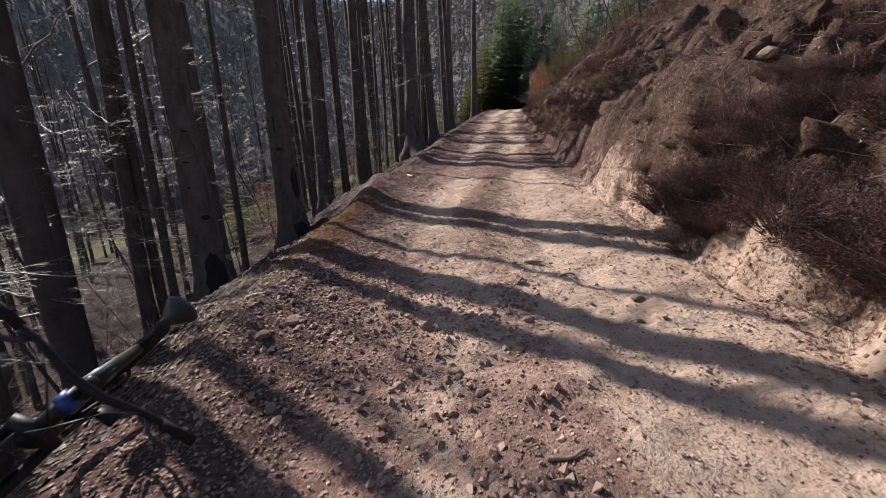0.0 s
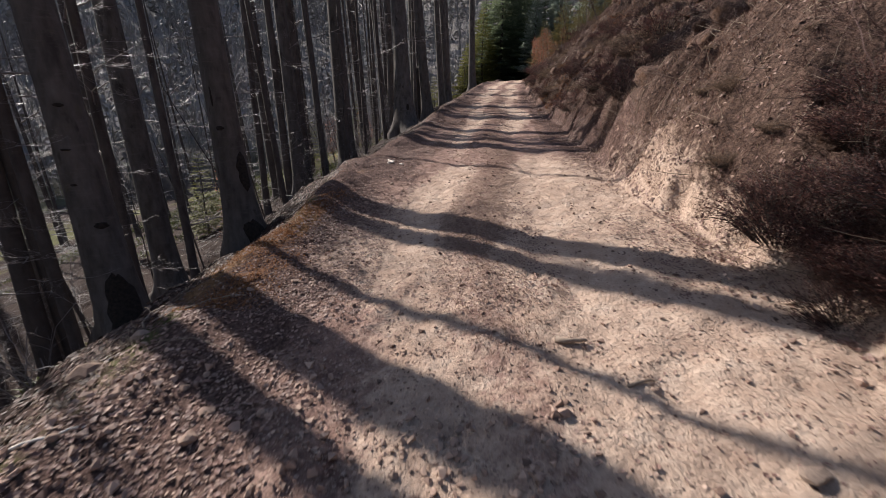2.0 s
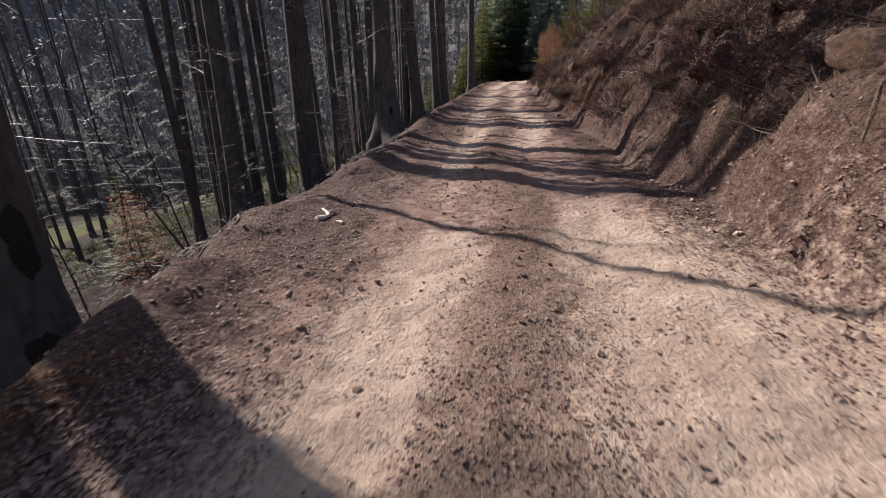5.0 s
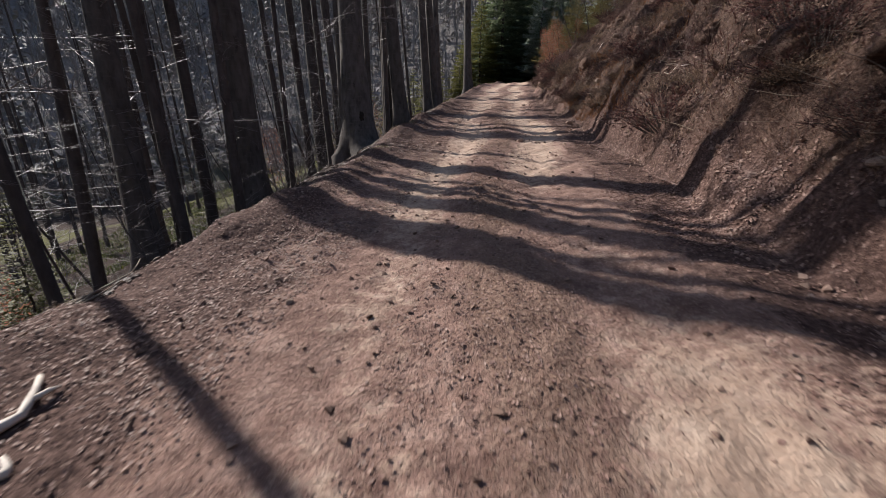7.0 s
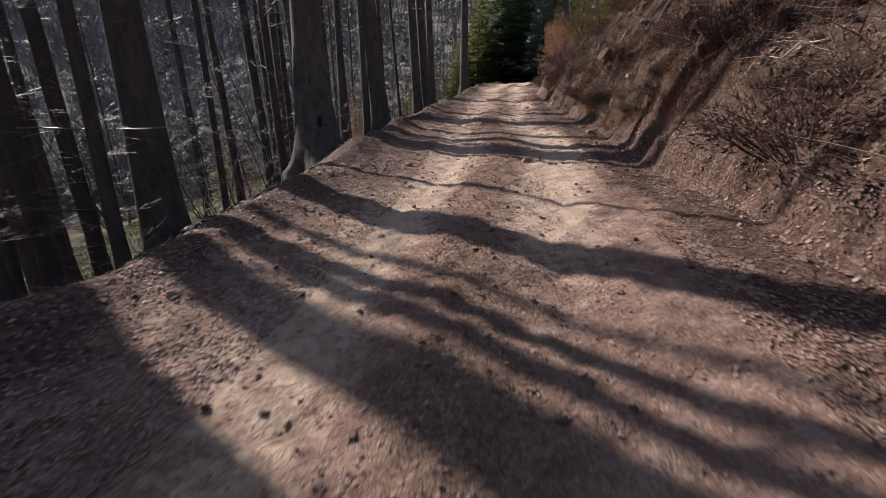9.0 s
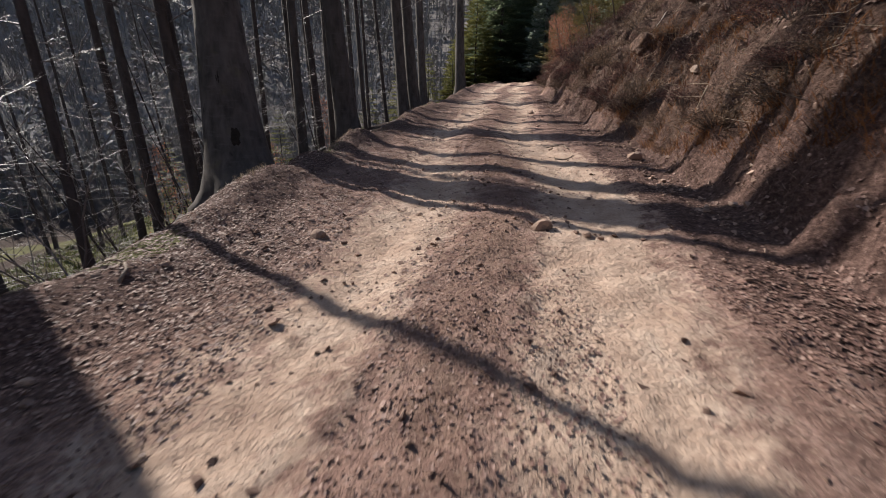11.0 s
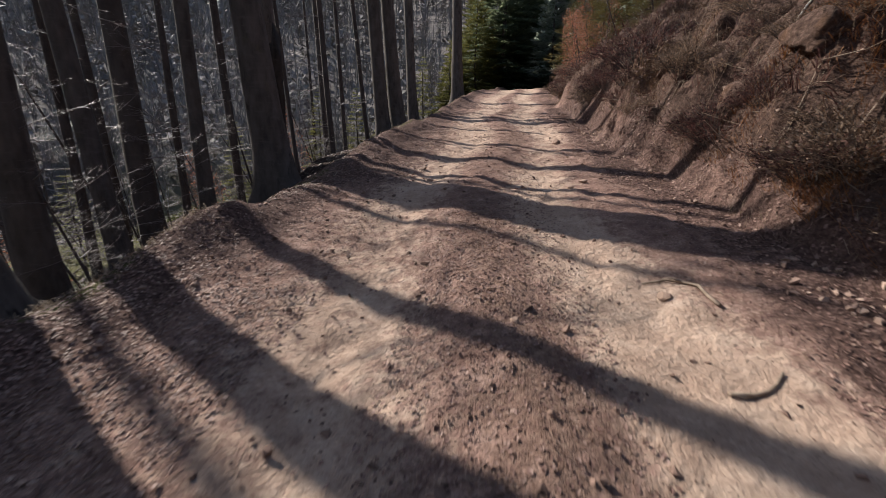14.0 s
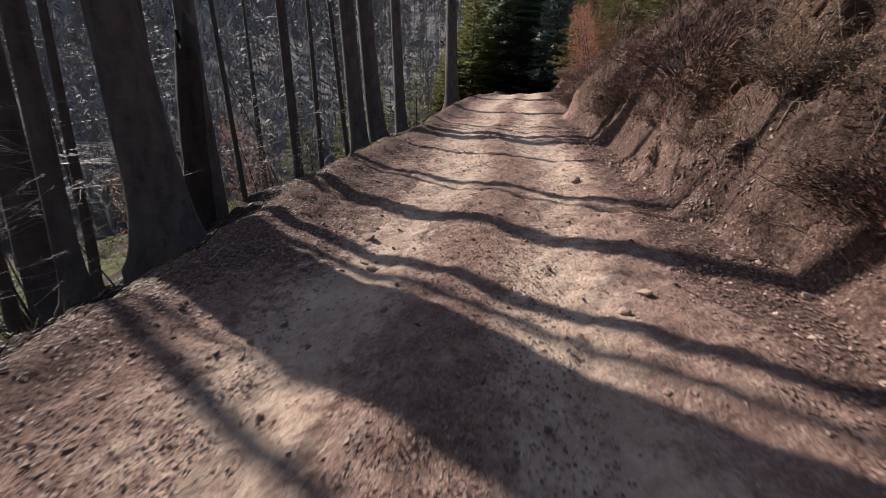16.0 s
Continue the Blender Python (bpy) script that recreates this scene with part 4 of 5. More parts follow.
def bank_fuzz():
    """Short dead stems and moss that roughen the whole face of the bank."""
    rng = np.random.RandomState(71)
    n = 150000
    y = 2 + 32 * rng.rand(n) ** 1.15
    x = RIGHT(y) + 0.12 + 4.2 * rng.rand(n) ** 1.5
    keep = fbm(x, y, 1.6, 3) + 0.22 * rng.randn(n) > -0.02
    x, y = x[keep], y[keep]
    z = height(x, y)
    m = len(x)
    a, ln = rng.uniform(0, 6.28, m), rng.uniform(0.02, 0.085, m)
    w = rng.uniform(0.0015, 0.0045, m)
    p = np.stack([x, y, z - 0.006], -1)
    tip = p + np.stack([np.cos(a) * 0.7 - 0.45, np.sin(a) * 0.7, 0.35 + 0.5 * rng.rand(m)], -1) * ln[:, None]
    side = np.stack([-np.sin(a), np.cos(a), 0 * a], -1) * w[:, None]
    verts = np.stack([p - side, p + side, tip], 1).reshape(-1, 3)
    faces = np.arange(3 * m).reshape(-1, 3).tolist()
    tagged(mesh_object("bank_stubble", verts, faces, M_FUZZ), "short brown dead stems and moss matting the bank", "undergrowth", kind="stuff")


bank_fuzz()


def bank_twigs():
    rng = np.random.RandomState(77)
    s = Shape()
    for k in range(3200):
        y = rng.uniform(1, 42)
        x = float(RIGHT(y)) + 0.35 + 5 * rng.rand() ** 1.4
        ln, az, up = rng.uniform(0.15, 0.75), rng.uniform(0, 6.28), rng.uniform(0.05, 0.5)
        t = np.linspace(0, 1, 4)
        px, py = x + t * ln * math.cos(az), y + t * ln * math.sin(az)
        base = height(px, py)
        pz = np.maximum(base[0] + up * ln * t, base + 0.008) + 0.02 * rng.randn(4) * t
        s.tube(np.stack([px + 0.04 * ln * rng.randn(4), py, pz], -1), rng.uniform(0.0025, 0.007) * (1 - 0.7 * t), 3, False)
    tagged(s.object("dead_twigs", M_STICK), "dead grey brown twigs and roots strewn over the bank", "twigs", kind="stuff")


bank_twigs()

# young beeches whose fine level twigs fill the slope
yb = []
for k in range(3):
    vr = np.random.RandomState(380 + k)
    line = trunk_line(5.5, (vr.uniform(-0.1, 0), vr.uniform(-0.05, 0.05)), vr, 0.12)
    base = thing("young_beech", (0, 0, -200), "young leafless beech with fine level silvery twigs", "tree", "young beeches on the slope")
    part("trunk", trunk_shape(line, 0.035, vr, 7, 0.2), M_SLIM, base)
    c = Shape()
    for j in range(15):
        v, f = SPRAYS[vr.randint(6)]
        z = vr.uniform(0.5, 5.3)
        at = np.array([np.interp(z, line[:, 2], line[:, i]) for i in range(3)])
        c.add(place(v * vr.uniform(0.45, 0.9), at, vr.uniform(0, 6.28), vr.uniform(-0.1, 0.35), vr.uniform(-0.4, 0.4)), f)
    part("crown", c, M_TWIG, base, "bare silvery twigs")
    yb.append(base)
srng = np.random.RandomState(47)
spots = [(-5.6, 5.6), (-6.4, 7.2), (-7.2, 5.0), (-7.6, 8.2), (-8.4, 6.4), (-8.9, 9.4), (-9.8, 7.4), (-6.9, 9.8), (-8.2, 11.4), (-10.6, 10.2), (-9.6, 12.8), (-7.8, 15.5)]
for k in range(20):
    y = srng.uniform(10, 38)
    spots.append((float(LEFT(y)) - srng.uniform(3.5, 12), y))
scatter(yb, spots, srng, 0.7, 1.2)
spots = []
for k in range(16):
    y = srng.uniform(13, 36)
    spots.append((float(LEFT(y)) - srng.uniform(1.6, 4.2), y))
scatter(yb, spots, srng, 0.35, 0.7, True)

# leafless shrubs below the brink
shr = []
for k in range(4):
    vr = np.random.RandomState(340 + k)
    base = thing("bare_shrub", (0, 0, -200), "low leafless shrub of thin grey twigs on the slope", "bush", "bare shrubs on the slope")
    c = Shape()
    for j in range(6):
        v, f = SPRAYS_SMALL[vr.randint(4)]
        c.add(place(v * vr.uniform(0.6, 1.1), np.array([0.1 * vr.randn(), 0.1 * vr.randn(), -0.03]), vr.uniform(0, 6.28), vr.uniform(0.5, 1.2), vr.uniform(-1, 1)), f)
    part("crown", c, M_TWIG, base, "bare silvery twigs")
    shr.append(base)
srng = np.random.RandomState(43)
spots = []
for k in range(75):
    y = srng.uniform(4, 40)
    spots.append((float(LEFT(y)) - 1.6 - 13 * srng.rand(), y))
scatter(shr, spots, srng, 0.6, 1.5)

# thin reddish shrubs all over the upper bank
shr = []
for k in range(4):
    vr = np.random.RandomState(360 + k)
    base = thing("bare_shrub", (0, 0, -200), "thin leafless reddish brown shrub on the bank", "bush", "bare shrubs on the bank")
    c = Shape()
    for j in range(5):
        v, f = SPRAYS_SMALL[vr.randint(4)]
        c.add(place(v * vr.uniform(0.5, 0.9), np.array([0.12 * vr.randn(), 0.12 * vr.randn(), -0.03]), vr.uniform(0, 6.28), vr.uniform(0.6, 1.3), vr.uniform(-1, 1)), f)
    part("crown", c, M_RED_TWIG, base)
    shr.append(base)
spots = []
for k in range(150):
    y = srng.uniform(5, 54)
    spots.append((float(RIGHT(y)) + 1.0 + 9 * srng.rand() ** 1.2, y))
scatter(shr, spots, srng, 0.5, 1.3)

# bare saplings on the upper bank
sap = []
for k in range(5):
    vr = np.random.RandomState(300 + k)
    line = trunk_line(4.2, (vr.uniform(-0.12, 0.05), vr.uniform(-0.08, 0.08)), vr, 0.12)
    base = thing("sapling", (0, 0, -200), "thin bare reddish sapling on the bank", "tree", "saplings on the bank")
    part("trunk", trunk_shape(line, 0.028, vr, 6, 0.2), M_SLIM, base)
    c = Shape()
    for j in range(6):
        v, f = SPRAYS_SMALL[vr.randint(4)]
        z = vr.uniform(0.5, 4.1)
        at = np.array([np.interp(z, line[:, 2], line[:, i]) for i in range(3)])
        c.add(place(v * vr.uniform(0.4, 0.95), at, vr.uniform(0, 6.28), vr.uniform(0.2, 1.0), vr.uniform(-1, 1)), f)
    part("crown", c, M_RED_TWIG, base, "bare upswept reddish twigs")
    sap.append(base)
rng = np.random.RandomState(41)
spots = []
for k in range(95):
    y = rng.uniform(3, 52)
    spots.append((float(RIGHT(y)) + rng.uniform(2.6, 13), y))
scatter(sap, spots, rng, 0.5, 1.15)

# young beeches that keep copper leaves
cop = []
for k in range(3):
    vr = np.random.RandomState(400 + k)
    line = trunk_line(3.2, (0, 0), vr, 0.1)
    base = thing("copper_beech_sapling", (0, 0, -200), "young beech with dry copper coloured leaves", "tree", "copper saplings")
    part("trunk", trunk_shape(line, 0.03, vr, 6, 0.2), M_SLIM, base)
    v, f = [], []
    for j in range(1000):
        q = vr.rand()
        rad = (1.05 - 0.6 * q) * math.sqrt(vr.rand()) * 0.95
        a = vr.uniform(0, 6.28)
        p = np.array([rad * math.cos(a), rad * math.sin(a), 0.35 + 2.9 * q + 0.15 * math.sin(5 * a + 9 * q)])
        d, w = vr.randn(3), vr.randn(3)
        d, w = d / np.linalg.norm(d) * 0.035, w / np.linalg.norm(w) * 0.022
        i = len(v)
        v += [p - d, p + w, p + d, p - w]
        f.append((i, i + 1, i + 2, i + 3))
    c = Shape()
    c.add(v, f)
    part("crown", c, M_COPPER, base, "copper brown dry leaves", False)
    cop.append(base)
scatter(cop, [(10.3, 44.4), (10.9, 45.6), (9.7, 43.3), (11.6, 47.0), (10.2, 46.2), (9.1, 41.8), (11.3, 44.6), (12.2, 46.0), (8.6, 40.0), (-6.5, 16.0), (-5.8, 28.0), (-2.6, 35.5), (-5.0, 34.0)], rng, 0.6, 1.05)


# ---- loose cover on the ground ----
def leaf_litter():
    rng = np.random.RandomState(13)
    v, f = [], []

    def lay(xs, ys, size):
        nonlocal v, f
        zs = height(xs, ys)
        gx = (height(xs + 0.05, ys) - zs) / 0.05
        gy = (height(xs, ys + 0.05) - zs) / 0.05
        for x, y, z, sx, sy in zip(xs, ys, zs, gx, gy):
            a, l = rng.uniform(0, 6.28), size * rng.uniform(0.6, 1.25)
            ca, sa = math.cos(a), math.sin(a)
            sx, sy = max(-1.5, min(1.5, sx)), max(-0.8, min(0.8, sy))
            tilt, curl = rng.uniform(-0.4, 0.4), rng.uniform(0.05, 0.4) * l
            w = l * rng.uniform(0.28, 0.42)
            lift = 0.004 + 0.006 * rng.rand()
            k = len(v)
            nx, ny = 1 / math.sqrt(1 + sx * sx), 1 / math.sqrt(1 + sy * sy)
            for px, py, pz in ((-l / 2, 0, curl * 0.4), (0, -w, curl * 0.5 + tilt * w), (l / 2, 0, curl * 0.4), (0, w, curl * 0.5 - tilt * w), (0, 0, 0)):
                dx, dy = px * ca - py * sa, px * sa + py * ca
                v.append((x + dx * nx - sx * nx * pz, y + dy * ny, z + lift + pz * nx + sx * dx * nx + sy * dy * ny))
            f.extend([(k, k + 1, k + 4), (k + 1, k + 2, k + 4), (k + 2, k + 3, k + 4), (k + 3, k, k + 4)])

    def zone(n, u0, u1, y0, y1, bias, freq, size):
        y = rng.uniform(y0, y1, n * 4)
        x = LEFT(y) + (RIGHT(y) - LEFT(y)) * (u0 + (u1 - u0) * rng.rand(n * 4))
        keep = (fbm(x, y, freq, 2) + 0.3 * rng.randn(n * 4) > bias) & ((x - LEFT(y) > 0.6) | (np.abs(y - 7.4) > 2.2) | (rng.rand(n * 4) < 0.3))
        lay(x[keep][:n], y[keep][:n], size)

    zone(70000, -0.2, 0.34, 5, 30, -0.1, 0.8, 0.024)
    zone(7000, -0.2, 0.3, -1, 8, 0.05, 0.8, 0.038)
    zone(16000, 0.47, 0.70, 5, 30, 0.05, 0.7, 0.024)
    zone(20000, 0.86, 1.08, 5, 34, 0.0, 0.8, 0.025)
    zone(9000, 0.84, 1.06, 12.5, 18, -0.1, 0.8, 0.026)
    zone(9000, 0.0, 1.0, -1, 32, 0.1, 0.6, 0.028)
    zone(2500, -0.1, 1.0, 28, 42, 0.1, 0.5, 0.05)
    y = rng.uniform(1, 34, 70000)
    x = RIGHT(y) + 5.0 * rng.rand(70000) ** 1.4
    keep = fbm(x, y, 0.6, 3) + 0.25 * rng.randn(70000) > 0.1
    lay(x[keep], y[keep], 0.045)
    ob = mesh_object("fallen_leaves", v, f, M_LEAF)
    tagged(ob, "dry pinkish brown beech leaves strewn over the ground", "leaves", kind="stuff")
    v, f = [], []
    y = rng.uniform(0, 30, 50000)
    lay(LEFT(y) - 0.05 - 10 * rng.rand(50000) ** 1.2, y, 0.065)
    # leaves on the slope, coloured darker to stand for shade under the trees
    ob = mesh_object("leaf_litter", v, f, M_SHADED_LEAF)
    tagged(ob, "dark beech leaves covering the slope below the track, with tree shade in their colour", "leaves", kind="stuff")


leaf_litter()


def stone_shape(rng, sides=0):
    bm = bmesh.new()
    bmesh.ops.create_icosphere(bm, subdivisions=2, radius=1.0)
    planes = [Vector(rng.randn(3)).normalized() for k in range(9)]
    cut = [rng.uniform(0.55, 0.9) for k in planes]
    sx = (1.0, rng.uniform(0.6, 0.95), rng.uniform(0.4, 0.75))
    for vt in bm.verts:
        c = vt.co
        for p, d in zip(planes, cut):
            over = c.dot(p) - d
            if over > 0:
                c = c - p * over
        vt.co = Vector((c.x * sx[0], c.y * sx[1], c.z * sx[2]))
    v = np.array([list(q.co) for q in bm.verts])
    f = [tuple(q.index for q in p.verts) for p in bm.faces]
    bm.free()
    return v, f


def pebble(rng):
    """A small angular chip: the hull of a few points."""
    bm = bmesh.new()
    for k in range(9):
        q = Vector(rng.randn(3)).normalized() * rng.uniform(0.85, 1.15)
        bm.verts.new((q.x, q.y * 0.8, q.z * 0.6))
    bmesh.ops.convex_hull(bm, input=bm.verts[:])
    loose = [q for q in bm.verts if not q.link_faces]
    bmesh.ops.delete(bm, geom=loose, context="VERTS")
    bm.verts.index_update()
    v = np.array([list(q.co) for q in bm.verts])
    f = [tuple(q.index for q in p.verts) for p in bm.faces]
    bm.free()
    return v, f


def gravel():
    rng = np.random.RandomState(17)
    kinds = [pebble(rng) for k in range(8)]
    s = Shape()
    n = 40000
    y = np.where(rng.rand(n) < 0.4, rng.uniform(1, 4.6, n), rng.uniform(-1.5, 27, n))
    u = rng.rand(n)
    x = LEFT(y) + (RIGHT(y) - LEFT(y)) * u
    dens = 0.25 + 0.9 * fbm(x, y, 0.8, 2) + 0.55 * bell(u, 0.2, 0.16) + 0.35 * bell(u, 0.95, 0.08) + 0.45 * (1 - step(3, 8, y)) * (1 - step(0.45, 0.7, u)) - 0.35 * step(5, 8, y)
    keep = rng.rand(n) < dens * 0.62
    x, y = x[keep], y[keep]
    z = height(x, y)
    for a, b, c in zip(x, y, z):
        v, f = kinds[rng.randint(8)]
        r = 0.006 + 0.012 * rng.rand() ** 2.2
        m = np.array(Euler((rng.uniform(-0.4, 0.4), rng.uniform(-0.4, 0.4), rng.uniform(0, 6.28))).to_matrix()) * r
        s.add(v @ m.T + (a, b, c + r * 0.2), f)
    tagged(s.object("gravel", M_GRAVEL, smooth=False), "fine reddish gravel scattered over the track", "gravel", kind="stuff")


gravel()


def clods():
    rng = np.random.RandomState(29)
    kinds = [pebble(rng) for k in range(8)]
    s = Shape()
    n = 5200
    y = rng.uniform(1, 34, n * 2)
    x = RIGHT(y) - 0.25 + 3.2 * rng.rand(n * 2) ** 1.7
    keep = fbm(x, y, 0.9, 2) + 0.25 * rng.randn(n * 2) > 0.05
    x, y = x[keep][:n], y[keep][:n]
    m = 7000
    yt = np.where(rng.rand(m) < 0.6, 1.2 + 3.6 * rng.rand(m) ** 1.4, rng.uniform(4, 27, m))
    ut = np.where(yt < 4, 0.62, 0.34) * rng.rand(m) ** 0.8
    xt = LEFT(yt) + (RIGHT(yt) - LEFT(yt)) * ut
    keep = fbm(xt, yt, 1.1, 2) + 0.2 * rng.randn(m) > 0.0
    x, y = np.concatenate([x, xt[keep]]), np.concatenate([y, yt[keep]])
    for a, b, c in zip(x, y, height(x, y)):
        v, f = kinds[rng.randint(8)]
        r = 0.008 + (0.036 if b < 4.5 or a > RIGHT(b) - 0.3 else 0.02) * rng.rand() ** 3.2
        m = np.array(Euler((rng.uniform(-1, 1), rng.uniform(-1, 1), rng.uniform(0, 6.28))).to_matrix()) * r
        s.add(v @ m.T + (a, b, c + r * 0.25), f)
    tagged(s.object("earth_clods", M_GRAVEL, smooth=False), "crumbled reddish earth clods on track and bank", "earth", kind="stuff")


clods()


def crumbs():
    """Dark damp crumbs of earth and bark that lie all over the sandy track."""
    rng = np.random.RandomState(37)
    kinds = [pebble(rng) for k in range(8)]
    s = Shape()
    n = 11000
    y = rng.uniform(3, 28, n)
    u = 0.04 + 0.94 * rng.rand(n)
    x = LEFT(y) + (RIGHT(y) - LEFT(y)) * u
    keep = rng.rand(n) < 0.12 + 0.9 * np.clip(fbm(x, y, 0.9, 2), 0, 1) + 0.35 * bell(u, 0.58, 0.08) + 0.3 * bell(u, 0.2, 0.1)
    x, y = x[keep], y[keep]
    for a, b, c in zip(x, y, height(x, y)):
        v, f = kinds[rng.randint(8)]
        r = 0.007 + 0.028 * rng.rand() ** 3.0
        m = np.array(Euler((rng.uniform(-0.5, 0.5), rng.uniform(-0.5, 0.5), rng.uniform(0, 6.28))).to_matrix()) * r
        s.add(v @ m.T + (a, b, c + r * 0.25), f)
    tagged(s.object("earth_crumbs", M_CRUMB, smooth=False), "dark brown crumbs of earth and bark on the track", "earth", kind="stuff")


crumbs()


def outcrops():
    rng = np.random.RandomState(61)
    meshes = []
    for k in range(8):
        bm = bmesh.new()
        bmesh.ops.create_icosphere(bm, subdivisions=4, radius=1.0)
        planes = [Vector(rng.randn(3)).normalized() for j in range(7)]
        cut = [rng.uniform(0.5, 0.9) for j in planes]
        ox = 40 * rng.rand()
        for vt in bm.verts:
            c = vt.co.copy()
            for p, d in zip(planes, cut):
                over = c.dot(p) - d
                if over > 0:
                    c = c - p * over * 0.85
            q = c * (1 + 0.5 * float(fbm(np.array([c.x * 1.3 + ox]), np.array([c.y * 1.3 + c.z * 1.9]), 1.2, 3)[0]))
            vt.co = Vector((q.x, q.y * 0.85, q.z * 0.7))
        me = bpy.data.meshes.new("earth_outcrop")
        bm.to_mesh(me)
        bm.free()
        me.materials.append(M_EARTH)
        me.shade_smooth()
        meshes.append(me)
    for k in range(120):
        y = rng.uniform(2, 34) if k > 30 else rng.uniform(3, 12)
        x = float(RIGHT(y)) + 0.75 + 4.5 * rng.rand() ** 1.3
        r = 0.12 + 0.30 * rng.rand() ** 1.8
        ob = new("earth_outcrop", meshes[k % 8])
        ob.matrix_basis = pose(x, y, ground_z(x, y) - 0.1 * r, rng.uniform(-25, 25), rng.uniform(-60, -15), rng.uniform(0, 360)) @ Matrix.Scale(r, 4)
        tagged(ob, "crumbling brown lump of earth and rock on the bank", "rock", "outcrops on the bank")


outcrops()


def stones():
    rng = np.random.RandomState(19)
    meshes = []
    for k in range(12):
        v, f = stone_shape(rng)
        me = bpy.data.meshes.new("stone")
        me.from_pydata(v, [], f)
        me.materials.append(M_STONE if k < 9 else M_PALE)
        meshes.append(me)

    def lay(x, y, r, k=None, label="angular reddish sandstone lying on the track"):
        ob = new("stone", meshes[rng.randint(9) if k is None else k])
        ob.matrix_basis = pose(x, y, ground_z(x, y) + r * 0.18, rng.uniform(-20, 20), rng.uniform(-20, 20), rng.uniform(0, 360)) @ Matrix.Scale(r, 4)
        tagged(ob, label, "stone", "loose stones on the track")

    for x, y, r in ((1.75, 3.55, 0.085), (1.62, 3.2, 0.05), (1.9, 3.0, 0.05)):
        lay(x, y, r, 9 + rng.randint(3), "pale rounded stone half sunk in the track")
    for x, y, r in ((0.1, 2.65, 0.055), (-0.3, 2.5, 0.05), (0.25, 2.4, 0.05), (0.05, 2.2, 0.045), (-0.15, 3.3, 0.07), (-0.3, 3.45, 0.06), (0.02, 3.5, 0.06), (0.7, 3.2, 0.05), (1.2, 2.4, 0.05),
                    (-1.1, 2.35, 0.055), (-1.0, 2.2, 0.05), (-1.3, 3.4, 0.09), (-1.5, 3.2, 0.09), (-1.1, 3.9, 0.06), (-2.3, 4.7, 0.13), (-2.1, 5.0, 0.08), (1.13, 19.27, 0.045), (1.87, 19.6, 0.04), (0.8, 19.24, 0.04), (0.96, 18.88, 0.085),
                    (0.52, 18.6, 0.05), (2.75, 18.9, 0.11), (4.5, 21.2, 0.12), (3.7, 22.4, 0.05), (2.1, 26.5, 0.07), (4.62, 28.35, 0.10), (2.23, 25.86, 0.06), (4.1, 25.2, 0.06), (3.9, 25.0, 0.05)):
        lay(x, y, r)
    for k in range(300):
        y = rng.uniform(1.2, 27) if k < 130 else rng.uniform(1.3, 4.3)
        u = rng.beta(1.2, 2.2) if rng.rand() < 0.7 else rng.uniform(0, 1)
        if y < 7 and rng.rand() < 0.6:
            u *= 0.5
        lay(float(LEFT(y) + (RIGHT(y) - LEFT(y)) * u), y, 0.012 + 0.034 * rng.rand() ** 2.4)
    for x, y, r in ((4.3, 6.0, 0.22), (4.55, 5.8, 0.18), (4.0, 9.9, 0.16), (3.75, 12.1, 0.08), (5.2, 21.3, 0.12), (7.0, 25.0, 0.14), (6.9, 24.2, 0.13), (6.5, 23.6, 0.14), (5.0, 3.6, 0.2)):
        lay(x, y, r, 9 + rng.randint(3), "pale sandstone block set in the earth bank")


stones()


